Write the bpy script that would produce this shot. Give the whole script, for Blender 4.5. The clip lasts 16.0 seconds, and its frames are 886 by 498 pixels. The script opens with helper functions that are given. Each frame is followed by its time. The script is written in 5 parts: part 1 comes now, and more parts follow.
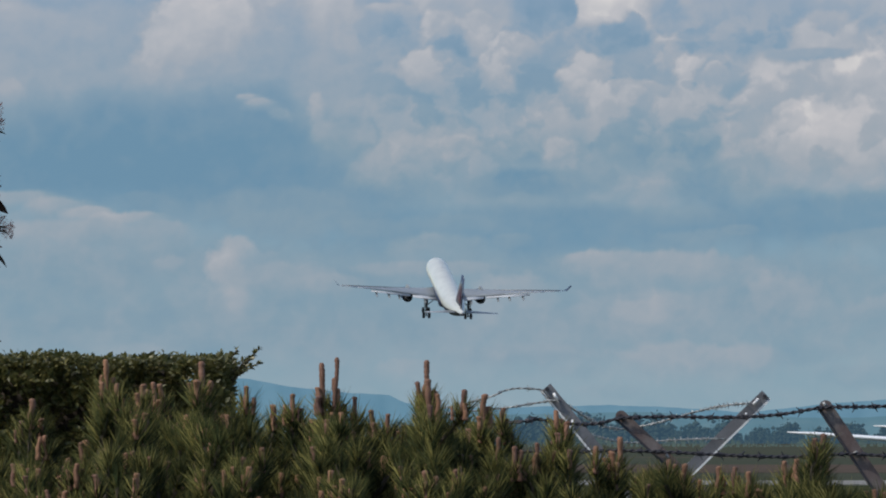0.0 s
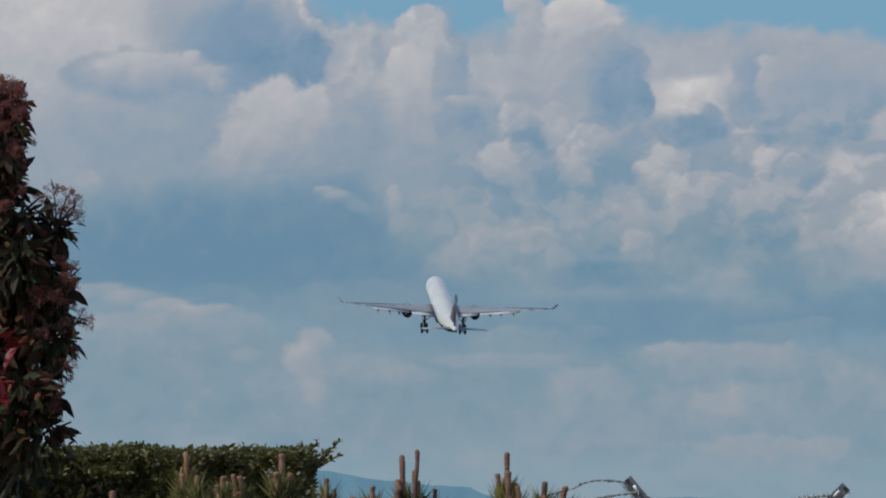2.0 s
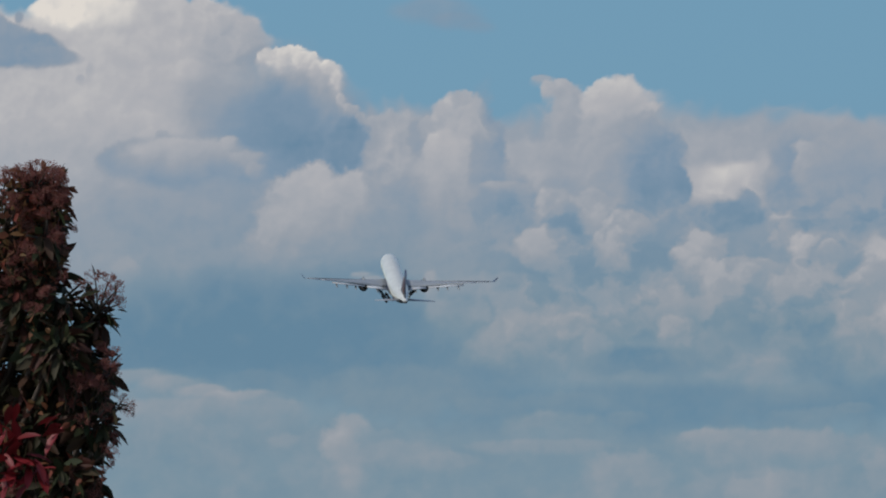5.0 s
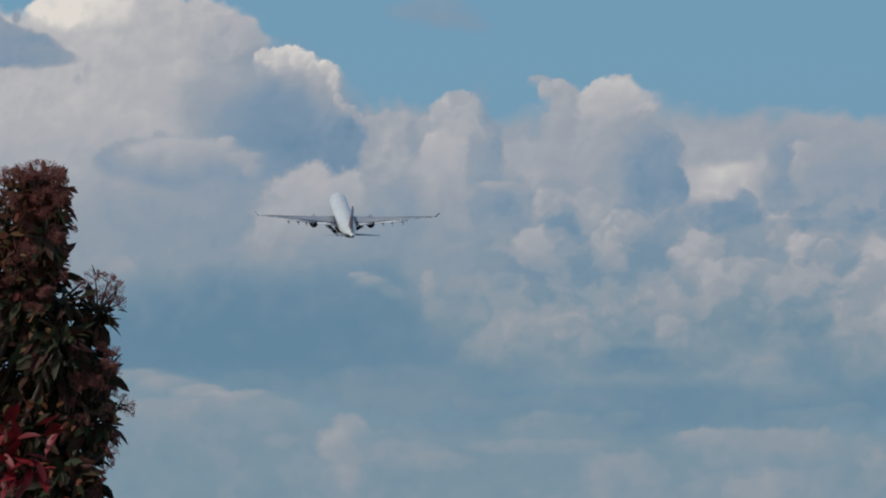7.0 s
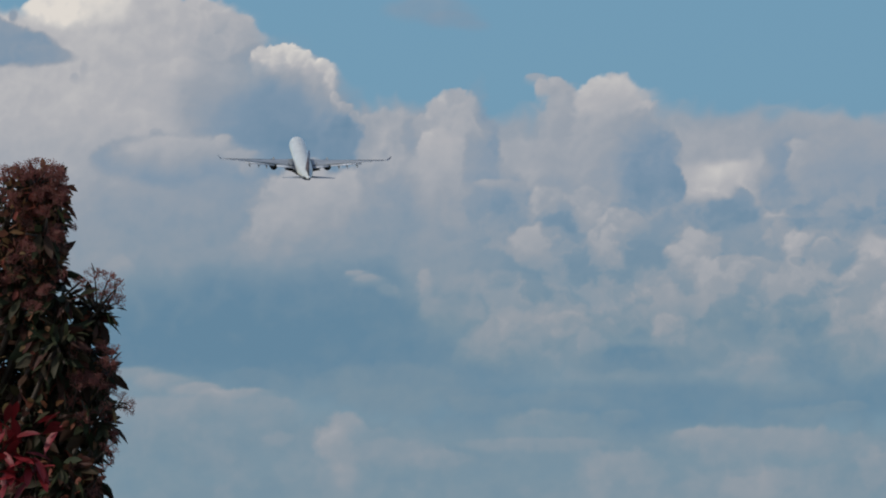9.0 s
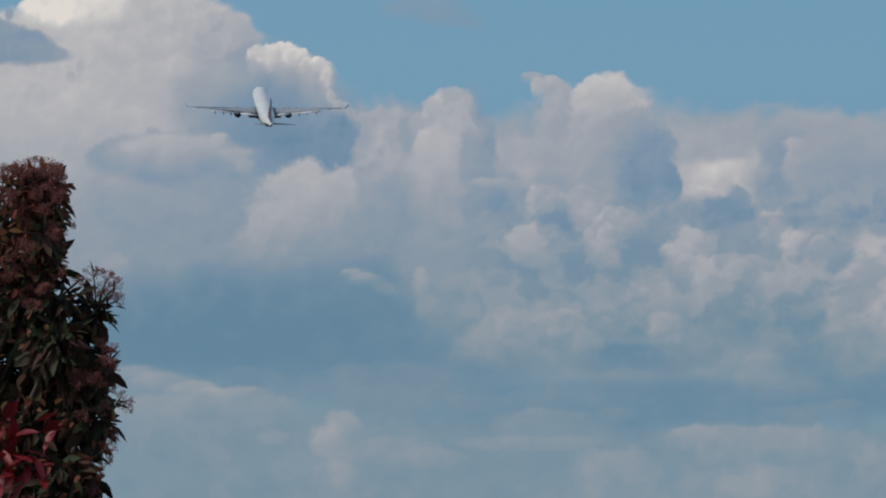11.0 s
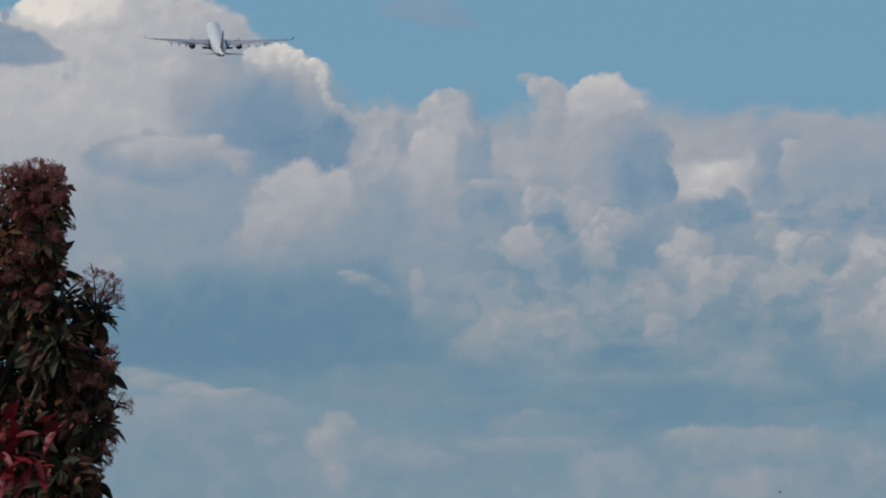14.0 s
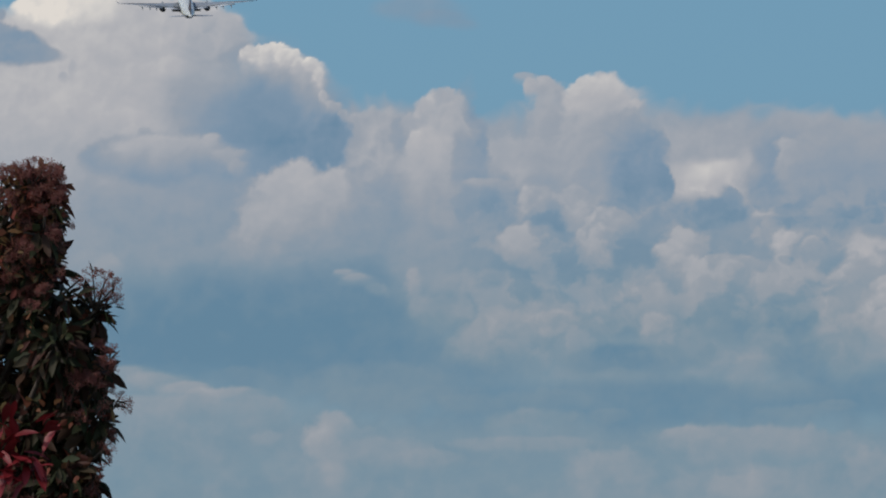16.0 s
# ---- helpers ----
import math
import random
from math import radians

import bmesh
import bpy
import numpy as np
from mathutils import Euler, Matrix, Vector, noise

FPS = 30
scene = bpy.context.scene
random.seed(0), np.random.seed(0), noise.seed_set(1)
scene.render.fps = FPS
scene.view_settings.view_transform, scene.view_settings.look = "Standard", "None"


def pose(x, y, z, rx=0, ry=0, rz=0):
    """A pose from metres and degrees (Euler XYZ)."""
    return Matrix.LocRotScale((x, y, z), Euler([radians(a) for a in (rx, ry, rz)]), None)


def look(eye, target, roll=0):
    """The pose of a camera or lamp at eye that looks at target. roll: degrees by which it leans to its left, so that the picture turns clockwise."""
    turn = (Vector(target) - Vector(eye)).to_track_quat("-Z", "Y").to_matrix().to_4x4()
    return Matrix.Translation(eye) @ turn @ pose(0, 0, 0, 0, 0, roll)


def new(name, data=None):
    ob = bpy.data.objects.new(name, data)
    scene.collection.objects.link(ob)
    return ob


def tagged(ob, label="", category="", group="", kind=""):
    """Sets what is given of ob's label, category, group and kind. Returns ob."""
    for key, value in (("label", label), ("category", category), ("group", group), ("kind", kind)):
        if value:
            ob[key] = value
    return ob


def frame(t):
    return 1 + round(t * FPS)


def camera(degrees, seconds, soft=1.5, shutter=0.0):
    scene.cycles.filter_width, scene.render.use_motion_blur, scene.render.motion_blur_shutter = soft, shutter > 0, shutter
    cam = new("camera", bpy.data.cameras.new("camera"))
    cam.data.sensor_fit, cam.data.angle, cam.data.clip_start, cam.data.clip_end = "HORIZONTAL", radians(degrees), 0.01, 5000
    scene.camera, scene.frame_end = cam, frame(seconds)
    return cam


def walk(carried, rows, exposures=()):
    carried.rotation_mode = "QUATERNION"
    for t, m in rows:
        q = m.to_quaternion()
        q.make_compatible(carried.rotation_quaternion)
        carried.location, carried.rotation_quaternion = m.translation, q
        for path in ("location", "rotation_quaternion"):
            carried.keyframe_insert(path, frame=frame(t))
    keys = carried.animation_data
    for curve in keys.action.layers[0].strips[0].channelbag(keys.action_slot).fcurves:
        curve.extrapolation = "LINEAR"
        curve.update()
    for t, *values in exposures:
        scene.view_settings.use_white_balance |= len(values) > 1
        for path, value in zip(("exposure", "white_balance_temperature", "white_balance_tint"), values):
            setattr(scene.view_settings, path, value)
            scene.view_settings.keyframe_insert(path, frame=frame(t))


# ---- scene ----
EYE = 1.75
cam = camera(6.7, 16.0, soft=2.0)
# seconds, tilt, turn to the left (degrees): the operator stands still and swings the camera after the aeroplane
SWING = ((0.0, 91.4414, 0.0000), (0.5, 91.6082, 0.1497), (1.0, 91.7708, 0.3380), (1.5, 91.9419, 0.4834), (2.0, 92.1387, 0.6075), (2.5, 92.3441, 0.6995), (3.0, 92.5409, 0.7829), (3.5, 92.7034, 0.8727), (4.0, 92.7890, 0.9198), (6.5, 92.7890, 0.9176), (7.0, 92.7890, 0.9198), (7.5, 92.7890, 0.9198), (8.0, 92.7890, 0.9198), (8.5, 92.7826, 0.9198), (9.0, 92.7761, 0.9155), (11.5, 92.7633, 0.9069), (12.0, 92.7676, 0.9112), (12.5, 92.7676, 0.9069), (13.0, 92.7740, 0.9069), (13.5, 92.7697, 0.9069), (14.0, 92.7740, 0.9069), (14.5, 92.7719, 0.9048), (15.0, 92.7740, 0.9048), (15.5, 92.7697, 0.9027), (16.0, 92.7676, 0.9005))
walk(cam, [(t, pose(0, 0, EYE, tilt, 0, turn)) for t, tilt, turn in SWING], exposures=((0.0, 0.28), (1.0, 0.22), (2.0, 0.15), (3.0, 0.06), (4.0, 0.03), (16.0, 0.03)))

# ---- world and sun ----
SUN_TURN, SUN_HEIGHT = -118, 48  # degrees to the right of the view (negative: left), above the horizon
sky_world = bpy.data.worlds.new("sky")
scene.world = sky_world
sky_world.use_nodes = True
sky_nodes = sky_world.node_tree.nodes
sky_tex = sky_nodes.new("ShaderNodeTexSky")
sky_tex.sky_type, sky_tex.sun_disc = "NISHITA", False
sky_tex.sun_elevation, sky_tex.sun_rotation = radians(SUN_HEIGHT), radians(SUN_TURN)
sky_world.node_tree.links.new(sky_tex.outputs["Color"], sky_nodes["Background"].inputs["Color"])
sky_nodes["Background"].inputs["Strength"].default_value = 0.14
sun = new("sun", bpy.data.lights.new("sun", "SUN"))
sun.data.energy, sun.data.angle, sun.data.color = 2.4, radians(0.53), (1.0, 0.93, 0.84)
sun_from = Vector((math.sin(radians(SUN_TURN)) * math.cos(radians(SUN_HEIGHT)), math.cos(radians(SUN_TURN)) * math.cos(radians(SUN_HEIGHT)), math.sin(radians(SUN_HEIGHT))))
sun.matrix_world = look(sun_from * 100, (0, 0, 0))


# ---- materials ----
def linear(r, g, b):
    """A colour of 0..255 per channel as linear light."""
    return tuple(((c / 255 + 0.055) / 1.055) ** 2.4 if c > 10 else c / 255 / 12.92 for c in (r, g, b)) + (1,)


def material(name, colour, second=None, size=1.0, rough=0.6, metal=0.0, grain=8.0, bump=0.0, spread=0.25, thin=0.0, gloss=0.5, per="none", lean=1.0):
    """Paint, bark, leaf or metal with variation at two scales. per: 'object' or 'island' varies piece by piece; thin: light let through; lean below 1: the second colour prevails."""
    mat = bpy.data.materials.new(name)
    mat.use_nodes = True
    nodes, links = mat.node_tree.nodes, mat.node_tree.links
    shader = nodes["Principled BSDF"]
    shader.inputs["Roughness"].default_value, shader.inputs["Metallic"].default_value = rough, metal
    shader.inputs["Specular IOR Level"].default_value = gloss
    coord = nodes.new("ShaderNodeTexCoord")
    coarse, fine = nodes.new("ShaderNodeTexNoise"), nodes.new("ShaderNodeTexNoise")
    coarse.inputs["Scale"].default_value, fine.inputs["Scale"].default_value = 1 / size, grain / size
    coarse.inputs["Detail"].default_value, fine.inputs["Detail"].default_value = 4, 6
    for tex in (coarse, fine):
        links.new(coord.outputs["Object"], tex.inputs["Vector"])
    blend = nodes.new("ShaderNodeMix")
    blend.data_type = "RGBA"
    blend.inputs[6].default_value = (*colour, 1)
    blend.inputs[7].default_value = (*(second or tuple(c * (1 - spread) for c in colour)), 1)
    if per == "none":
        ramp = nodes.new("ShaderNodeMapRange")
        ramp.inputs[1].default_value, ramp.inputs[2].default_value = 0.35, 0.65
        links.new(coarse.outputs["Fac"], ramp.inputs[0])
        links.new(ramp.outputs[0], blend.inputs[0])
    elif per == "object":
        links.new(nodes.new("ShaderNodeObjectInfo").outputs["Random"], blend.inputs[0])
    else:
        power = nodes.new("ShaderNodeMath")
        power.operation = "POWER"
        power.inputs[1].default_value = lean
        links.new(nodes.new("ShaderNodeNewGeometry").outputs["Random Per Island"], power.inputs[0])
        links.new(power.outputs[0], blend.inputs[0])
    speck = nodes.new("ShaderNodeHueSaturation")
    value = nodes.new("ShaderNodeMapRange")
    value.inputs[3].default_value, value.inputs[4].default_value = 1 - spread, 1 + spread
    links.new(fine.outputs["Fac"], value.inputs[0])
    links.new(value.outputs[0], speck.inputs["Value"])
    links.new(blend.outputs[2], speck.inputs["Color"])
    links.new(speck.outputs[0], shader.inputs["Base Color"])
    if bump:
        relief = nodes.new("ShaderNodeBump")
        relief.inputs["Strength"].default_value, relief.inputs["Distance"].default_value = bump, size / grain * 0.3
        links.new(fine.outputs["Fac"], relief.inputs["Height"])
        links.new(relief.outputs[0], shader.inputs["Normal"])
    if thin:
        through_leaf, both = nodes.new("ShaderNodeBsdfTranslucent"), nodes.new("ShaderNodeMixShader")
        links.new(speck.outputs[0], through_leaf.inputs["Color"])
        both.inputs[0].default_value = thin
        links.new(shader.outputs[0], both.inputs[1])
        links.new(through_leaf.outputs[0], both.inputs[2])
        links.new(both.outputs[0], nodes["Material Output"].inputs["Surface"])
    return mat


WHITE_PAINT = material("white_paint", (0.47, 0.485, 0.45), (0.41, 0.425, 0.4), 3, 0.3, grain=9, spread=0.06)
GREY_PAINT = material("grey_wing_paint", (0.22, 0.24, 0.255), (0.18, 0.2, 0.215), 4, 0.45, grain=10, spread=0.06)
PALE_PAINT = material("pale_flap_paint", (0.42, 0.44, 0.46), (0.36, 0.38, 0.4), 4, 0.4, grain=10, spread=0.05)
SLAT_PAINT = material("slat_paint", (0.10, 0.105, 0.115), (0.14, 0.145, 0.155), 2, 0.4, grain=8, spread=0.08)
NAVY_PAINT = material("navy_paint", (0.012, 0.02, 0.05), (0.02, 0.03, 0.06), 3, 0.35, spread=0.1)
RED_PAINT = material("red_paint", (0.042, 0.008, 0.019), (0.03, 0.007, 0.018), 3, 0.35, spread=0.1)
DARK_METAL = material("dark_metal", (0.03, 0.03, 0.032), (0.06, 0.06, 0.06), 0.6, 0.5, 0.3, spread=0.2)
RUBBER = material("tyre_rubber", (0.015, 0.015, 0.016), (0.03, 0.03, 0.03), 0.4, 0.85, spread=0.2)
STEEL = material("gear_steel", (0.12, 0.12, 0.125), (0.07, 0.07, 0.075), 0.5, 0.4, 0.6, spread=0.15)
GALVANISED = material("galvanised_steel", (0.17, 0.168, 0.175), (0.115, 0.112, 0.118), 0.12, 0.55, 0.35, grain=14, bump=0.25, spread=0.25)
RUSTY = material("rusty_painted_steel", (0.15, 0.13, 0.125), (0.09, 0.058, 0.052), 0.09, 0.7, 0.15, grain=10, bump=0.4, spread=0.3)
GELCOAT = material("white_gelcoat", (0.80, 0.80, 0.79), (0.72, 0.72, 0.71), 1.5, 0.3, grain=8, spread=0.03)
WIRE_DARK = material("dark_wire", (0.03, 0.032, 0.042), (0.05, 0.045, 0.05), 0.05, 0.6, 0.5, spread=0.3)
# near-white: paints the highlight on the Y arms' edges, also colours the wire clips
GLINT_AND_CLIP_ZINC = material("glint_and_clip_zinc", (0.72, 0.72, 0.70), (0.6, 0.6, 0.6), 0.05, 0.45, 0.0, spread=0.1)
WIRE_PALE = material("zinc_wire", (0.34, 0.35, 0.34), (0.22, 0.22, 0.21), 0.05, 0.5, 0.6, spread=0.3)
HEDGE_LEAF = material("hedge_leaf", (0.17, 0.152, 0.05), (0.052, 0.062, 0.022), 0.4, 0.42, grain=30, spread=0.2, thin=0.3, per="island")
HEDGE_PIECE = material("hedge_single_leaf", (0.17, 0.152, 0.05), (0.052, 0.062, 0.022), 0.4, 0.42, grain=30, spread=0.2, thin=0.3, per="object")
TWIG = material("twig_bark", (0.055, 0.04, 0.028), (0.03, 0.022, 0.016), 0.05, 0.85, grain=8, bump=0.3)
NEEDLE = material("pine_needle", (0.122, 0.11, 0.03), (0.016, 0.026, 0.009), 0.3, 0.75, grain=3, spread=1.2, gloss=0.1, thin=0.15, per="island", lean=0.31)
# lit copy of the pine needle: sun on the brush tips put into the colour
SUNLIT_NEEDLE = material("sunlit_pine_needle", (0.215, 0.19, 0.055), (0.06, 0.072, 0.022), 0.3, 0.7, grain=3, spread=0.3, gloss=0.15, thin=0.2, per="island")
CANDLE = material("pine_candle", (0.25, 0.125, 0.066), (0.12, 0.06, 0.042), 0.012, 0.75, grain=4, bump=0.6, spread=0.3, per="object")
PHOTINIA_GREEN = material("photinia_leaf", (0.026, 0.034, 0.016), (0.055, 0.018, 0.014), 0.5, 0.6, gloss=0.15, grain=20, spread=0.25, thin=0.2, per="island", lean=1.5)
PHOTINIA_PIECE = material("photinia_single_leaf", (0.028, 0.042, 0.019), (0.05, 0.02, 0.015), 0.5, 0.6, gloss=0.15, grain=20, spread=0.25, thin=0.2, per="object")
PHOTINIA_RED = material("photinia_red_leaf", (0.19, 0.013, 0.017), (0.09, 0.01, 0.012), 0.3, 0.5, gloss=0.3, grain=20, spread=0.2, thin=0.22, per="object")
PHOTINIA_YOUNG = material("photinia_young_leaf", (0.22, 0.06, 0.045), (0.15, 0.105, 0.045), 0.3, 0.6, gloss=0.15, grain=20, spread=0.25, thin=0.45, per="island")
PHOTINIA_BUD = material("photinia_bud", (0.2, 0.044, 0.038), (0.13, 0.053, 0.034), 0.2, 0.7, spread=0.2, per="island")
FEATHER = material("dark_feather", (0.004, 0.0045, 0.007), (0.008, 0.008, 0.011), 0.05, 0.85, spread=0.2, gloss=0.05)


# ---- mesh helpers ----
def at(u, v, d):
    """The place d metres ahead, u and v thousandths of a radian right of and above eye level straight ahead."""
    return Vector((u * d / 1000, d, EYE + v * d / 1000))


def mesh_of(name, verts, faces, *mats, smooth=False):
    me = bpy.data.meshes.new(name)
    me.from_pydata([tuple(v) for v in verts], [], faces)
    for m in mats:
        me.materials.append(m)
    if smooth:
        me.polygons.foreach_set("use_smooth", [True] * len(me.polygons))
    me.update()
    return me


def part(name, bm, mat, parent, label="", smooth=True):
    me = bpy.data.meshes.new(name)
    bm.to_mesh(me)
    bm.free()
    for m in (mat if isinstance(mat, tuple) else (mat,)):
        me.materials.append(m)
    if smooth:
        me.polygons.foreach_set("use_smooth", [True] * len(me.polygons))
    ob = new(name, me)
    ob.parent = parent
    return tagged(ob, label)


def loft(rings, cap=True):
    """A skin over rings of points, all of one count."""
    bm = bmesh.new()
    rows = [[bm.verts.new(p) for p in ring] for ring in rings]
    n = len(rows[0])
    for a, b in zip(rows, rows[1:]):
        for i in range(n):
            bm.faces.new((a[i], a[(i + 1) % n], b[(i + 1) % n], b[i]))
    if cap:
        bm.faces.new(rows[0][::-1])
        bm.faces.new(rows[-1])
    bmesh.ops.recalc_face_normals(bm, faces=bm.faces)
    return bm


def rod(bm, a, b, ra, rb=None, sides=8):
    """A tapered round bar from a to b."""
    a, b = Vector(a), Vector(b)
    turn = (b - a).to_track_quat("Z", "Y").to_matrix()
    rings = []
    for p, r in ((a, ra), (b, ra if rb is None else rb)):
        rings.append([bm.verts.new(p + turn @ Vector((r * math.cos(6.2832 * k / sides), r * math.sin(6.2832 * k / sides), 0))) for k in range(sides)])
    for k in range(sides):
        bm.faces.new((rings[0][k], rings[0][(k + 1) % sides], rings[1][(k + 1) % sides], rings[1][k]))
    bm.faces.new(rings[0][::-1])
    bm.faces.new(rings[1])
    return bm


def slab(bm, corners, thick):
    """A plate: a ring of corners given from below, thickened along its normal."""
    a = [Vector(c) for c in corners]
    n = (a[1] - a[0]).cross(a[-1] - a[0]).normalized() * thick
    low, high = [bm.verts.new(p - n / 2) for p in a], [bm.verts.new(p + n / 2) for p in a]
    bm.faces.new(low[::-1])
    bm.faces.new(high)
    for k in range(len(a)):
        bm.faces.new((low[k], low[(k + 1) % len(a)], high[(k + 1) % len(a)], high[k]))
    return bm


# ---- sky: clouds ----
def lattice_noise(x, y, seed):
    """Smooth gradient noise in about -1..1 on a unit lattice."""
    angle = np.random.RandomState(seed).rand(128, 128) * 2 * np.pi
    gx, gy = np.cos(angle), np.sin(angle)
    xi, yi = np.floor(x).astype(int), np.floor(y).astype(int)
    fx, fy = x - xi, y - yi

    def corner(i, j):
        a, b = (yi + j) % 128, (xi + i) % 128
        return gx[a, b] * (fx - i) + gy[a, b] * (fy - j)
    wx, wy = fx * fx * fx * (fx * (6 * fx - 15) + 10), fy * fy * fy * (fy * (6 * fy - 15) + 10)
    top = corner(0, 0) + (corner(1, 0) - corner(0, 0)) * wx
    low = corner(0, 1) + (corner(1, 1) - corner(0, 1)) * wx
    return 1.5 * (top + (low - top) * wy)


def turbulence(x, y, size, octaves, seed, billowy=False, rough=0.52):
    """Layered noise in about -1..1, its largest swells `size` wide; billowy gives round heads with sharp creases."""
    total, weight = 0, 1.0
    for k in range(octaves):
        c, q = math.cos(0.65 * k + 0.4), math.sin(0.65 * k + 0.4)
        n = lattice_noise((c * x - q * y) / size + 17.3 * k, (q * x + c * y) / size + 9.1 * k, seed + k)
        total, weight, size = total + weight * (2.2 * np.abs(n) - 0.75 if billowy else n), weight * rough, size * 0.5
    return total * (1 - rough) / 0.6


# Each heap of a cloud: bearing and height of its middle (the height counted downwards), half width and half height, in steps of 1/13393 radian,
# sunlit share at its head and at its foot, softness of its edge, thickness.
# thin far deck and the hazy low layers
FAR_DECK = ((1180, 350, 620, 148, .52, .42, .16, .9), (1500, 345, 360, 130, .52, .42, .2, .9), (700, 350, 220, 150, .54, .34, .2, .9), (250, 480, 560, 190, .4, .15, .5, .9), (900, 520, 900, 240, .4, .28, .5, .8),
    (1480, 520, 380, 170, .46, .36, .5, .75), (900, 850, 1300, 100, .27, .28, .45, .8), (900, 1000, 1300, 160, .34, .36, .6, .55), (940, 290, 80, 46, .6, .54, .4, .8))
# clear blue bands between the layers
CLEAR_BANDS = ((430, 575, 330, 100, .08, .03, .6, .9), (640, 520, 110, 60, .14, .1, .6, .7), (760, 650, 200, 50, .1, .08, .6, .6), (1150, 722, 420, 42, .08, .06, .6, .65), (1120, 640, 110, 26, .1, .08, .5, .7), (1380, 570, 120, 34, .16, .12, .5, .6),
    (1440, 640, 60, 36, .1, .1, .5, .6), (30, 610, 200, 60, .05, .05, .6, .8), (1700, 700, 250, 45, .1, .1, .5, .7))
# the great heap
GREAT_HEAP = ((180, 192, 300, 196, .74, .66, .07, 1), (300, 90, 120, 100, .76, .64, .08, 1), (362, 34, 58, 46, .76, .64, .08, .95), (412, 72, 50, 46, .68, .54, .08, .95), (446, 100, 34, 30, .56, .44, .12, .9), (240, 20, 110, 40, .78, .72, .3, .9), (130, 350, 260, 130, .58, .4, .5, .9),
    (80, 200, 130, 90, .74, .68, .5, .8), (455, 215, 115, 100, .36, .22, 1.2, .85), (520, 235, 110, 90, .26, .18, .6, .85), (350, 380, 220, 60, .42, .28, .5, .6), (255, 105, 40, 60, .76, .68, .6, .6))
# bright gap, seen between two towers
BRIGHT_GAP = ((1265, 268, 112, 40, .54, .6, .5, .85), (1275, 325, 95, 46, .66, .8, .7, .95), (1250, 318, 60, 34, .72, .76, .8, .8), (1300, 302, 46, 18, .86, .8, .7, .8), (1342, 310, 36, 30, .74, .72, .6, .85))
# second tower
SECOND_TOWER = ((957, 139, 20, 8, .6, .54, .2, .8), (984, 158, 27, 22, .66, .56, .15, .95), (1000, 200, 36, 52, .6, .54, .22, .95), (1010, 272, 60, 60, .58, .5, .25, .9), (1090, 240, 72, 92, .58, .42, .1, .97), (1060, 330, 60, 80, .54, .42, .5, .8),
    (1086, 182, 58, 42, .76, .56, .2, 1), (1062, 164, 30, 26, .82, .66, .25, .9), (1104, 168, 36, 26, .78, .62, .26, .9), (1136, 194, 24, 20, .7, .52, .1, .95), (1142, 228, 20, 34, .48, .36, .1, .9), (1130, 290, 60, 70, .44, .34, .8, .7), (1160, 300, 46, 70, .3, .22, .1, .9), (1186, 332, 38, 38, .24, .18, .09, .9))
HEAPS_BEYOND = ((1270, 382, 86, 30, .3, .24, .09, .95), (1320, 354, 20, 16, .3, .25, .14, .9), (1374, 348, 30, 34, .32, .26, .14, .9), (1424, 312, 60, 62, .3, .28, .09, .95), (1438, 284, 36, 27, .66, .5, .35, .9), (1452, 312, 50, 40, .52, .4, .45, .8),
    (1432, 214, 20, 14, .5, .46, .35, .7), (1500, 262, 70, 40, .5, .42, .35, .8), (1535, 345, 110, 60, .44, .3, .3, .85), (1664, 374, 58, 40, .58, .46, .3, .9), (1690, 413, 140, 13, .3, .24, .3, .9), (1752, 380, 36, 36, .3, .26, .3, .8), (1460, 398, 110, 12, .28, .24, .35, .7))
# first tower
FIRST_TOWER = ((688, 258, 56, 60, .6, .52, .16, .96), (648, 238, 22, 30, .56, .5, .2, .9), (800, 345, 60, 85, .5, .36, .5, .9), (726, 246, 12, 34, .42, .38, .4, .6), (752, 226, 24, 20, .6, .54, .2, .9), (862, 258, 28, 72, .36, .28, .12, .95),
    (806, 200, 45, 39, .67, .58, .08, .97), (822, 256, 38, 60, .66, .54, .25, .95), (778, 272, 36, 40, .7, .6, .3, .9), (762, 262, 22, 20, .76, .64, .3, .85), (792, 332, 40, 60, .62, .42, .5, .85), (846, 288, 26, 56, .4, .32, .4, .75))
# shaded side of the great heap, and its bright crowns
CROWNS = ((560, 240, 80, 76, .22, .14, .06, .98), (532, 172, 66, 50, .3, .22, .5, .85), (604, 206, 28, 24, .22, .17, .12, .9), (545, 150, 44, 30, .5, .4, .7, .8), (588, 178, 20, 30, .46, .36, .7, .7), (522, 122, 40, 18, .74, .5, .6, .8), (572, 146, 24, 30, .7, .48, .6, .8), (480, 102, 28, 22, .92, .76, .09, 1), (507, 92, 24, 16, .95, .8, .08, 1), (532, 110, 22, 18, .92, .7, .1, .95),
    (557, 126, 20, 14, .86, .62, .14, .9), (577, 124, 17, 15, .9, .7, .1, .95), (586, 148, 13, 22, .84, .58, .12, .95), (568, 164, 15, 22, .6, .42, .35, .8), (600, 178, 10, 15, .68, .48, .15, .9), (618, 192, 15, 11, .64, .46, .15, .9), (634, 206, 12, 12, .58, .46, .18, .9))
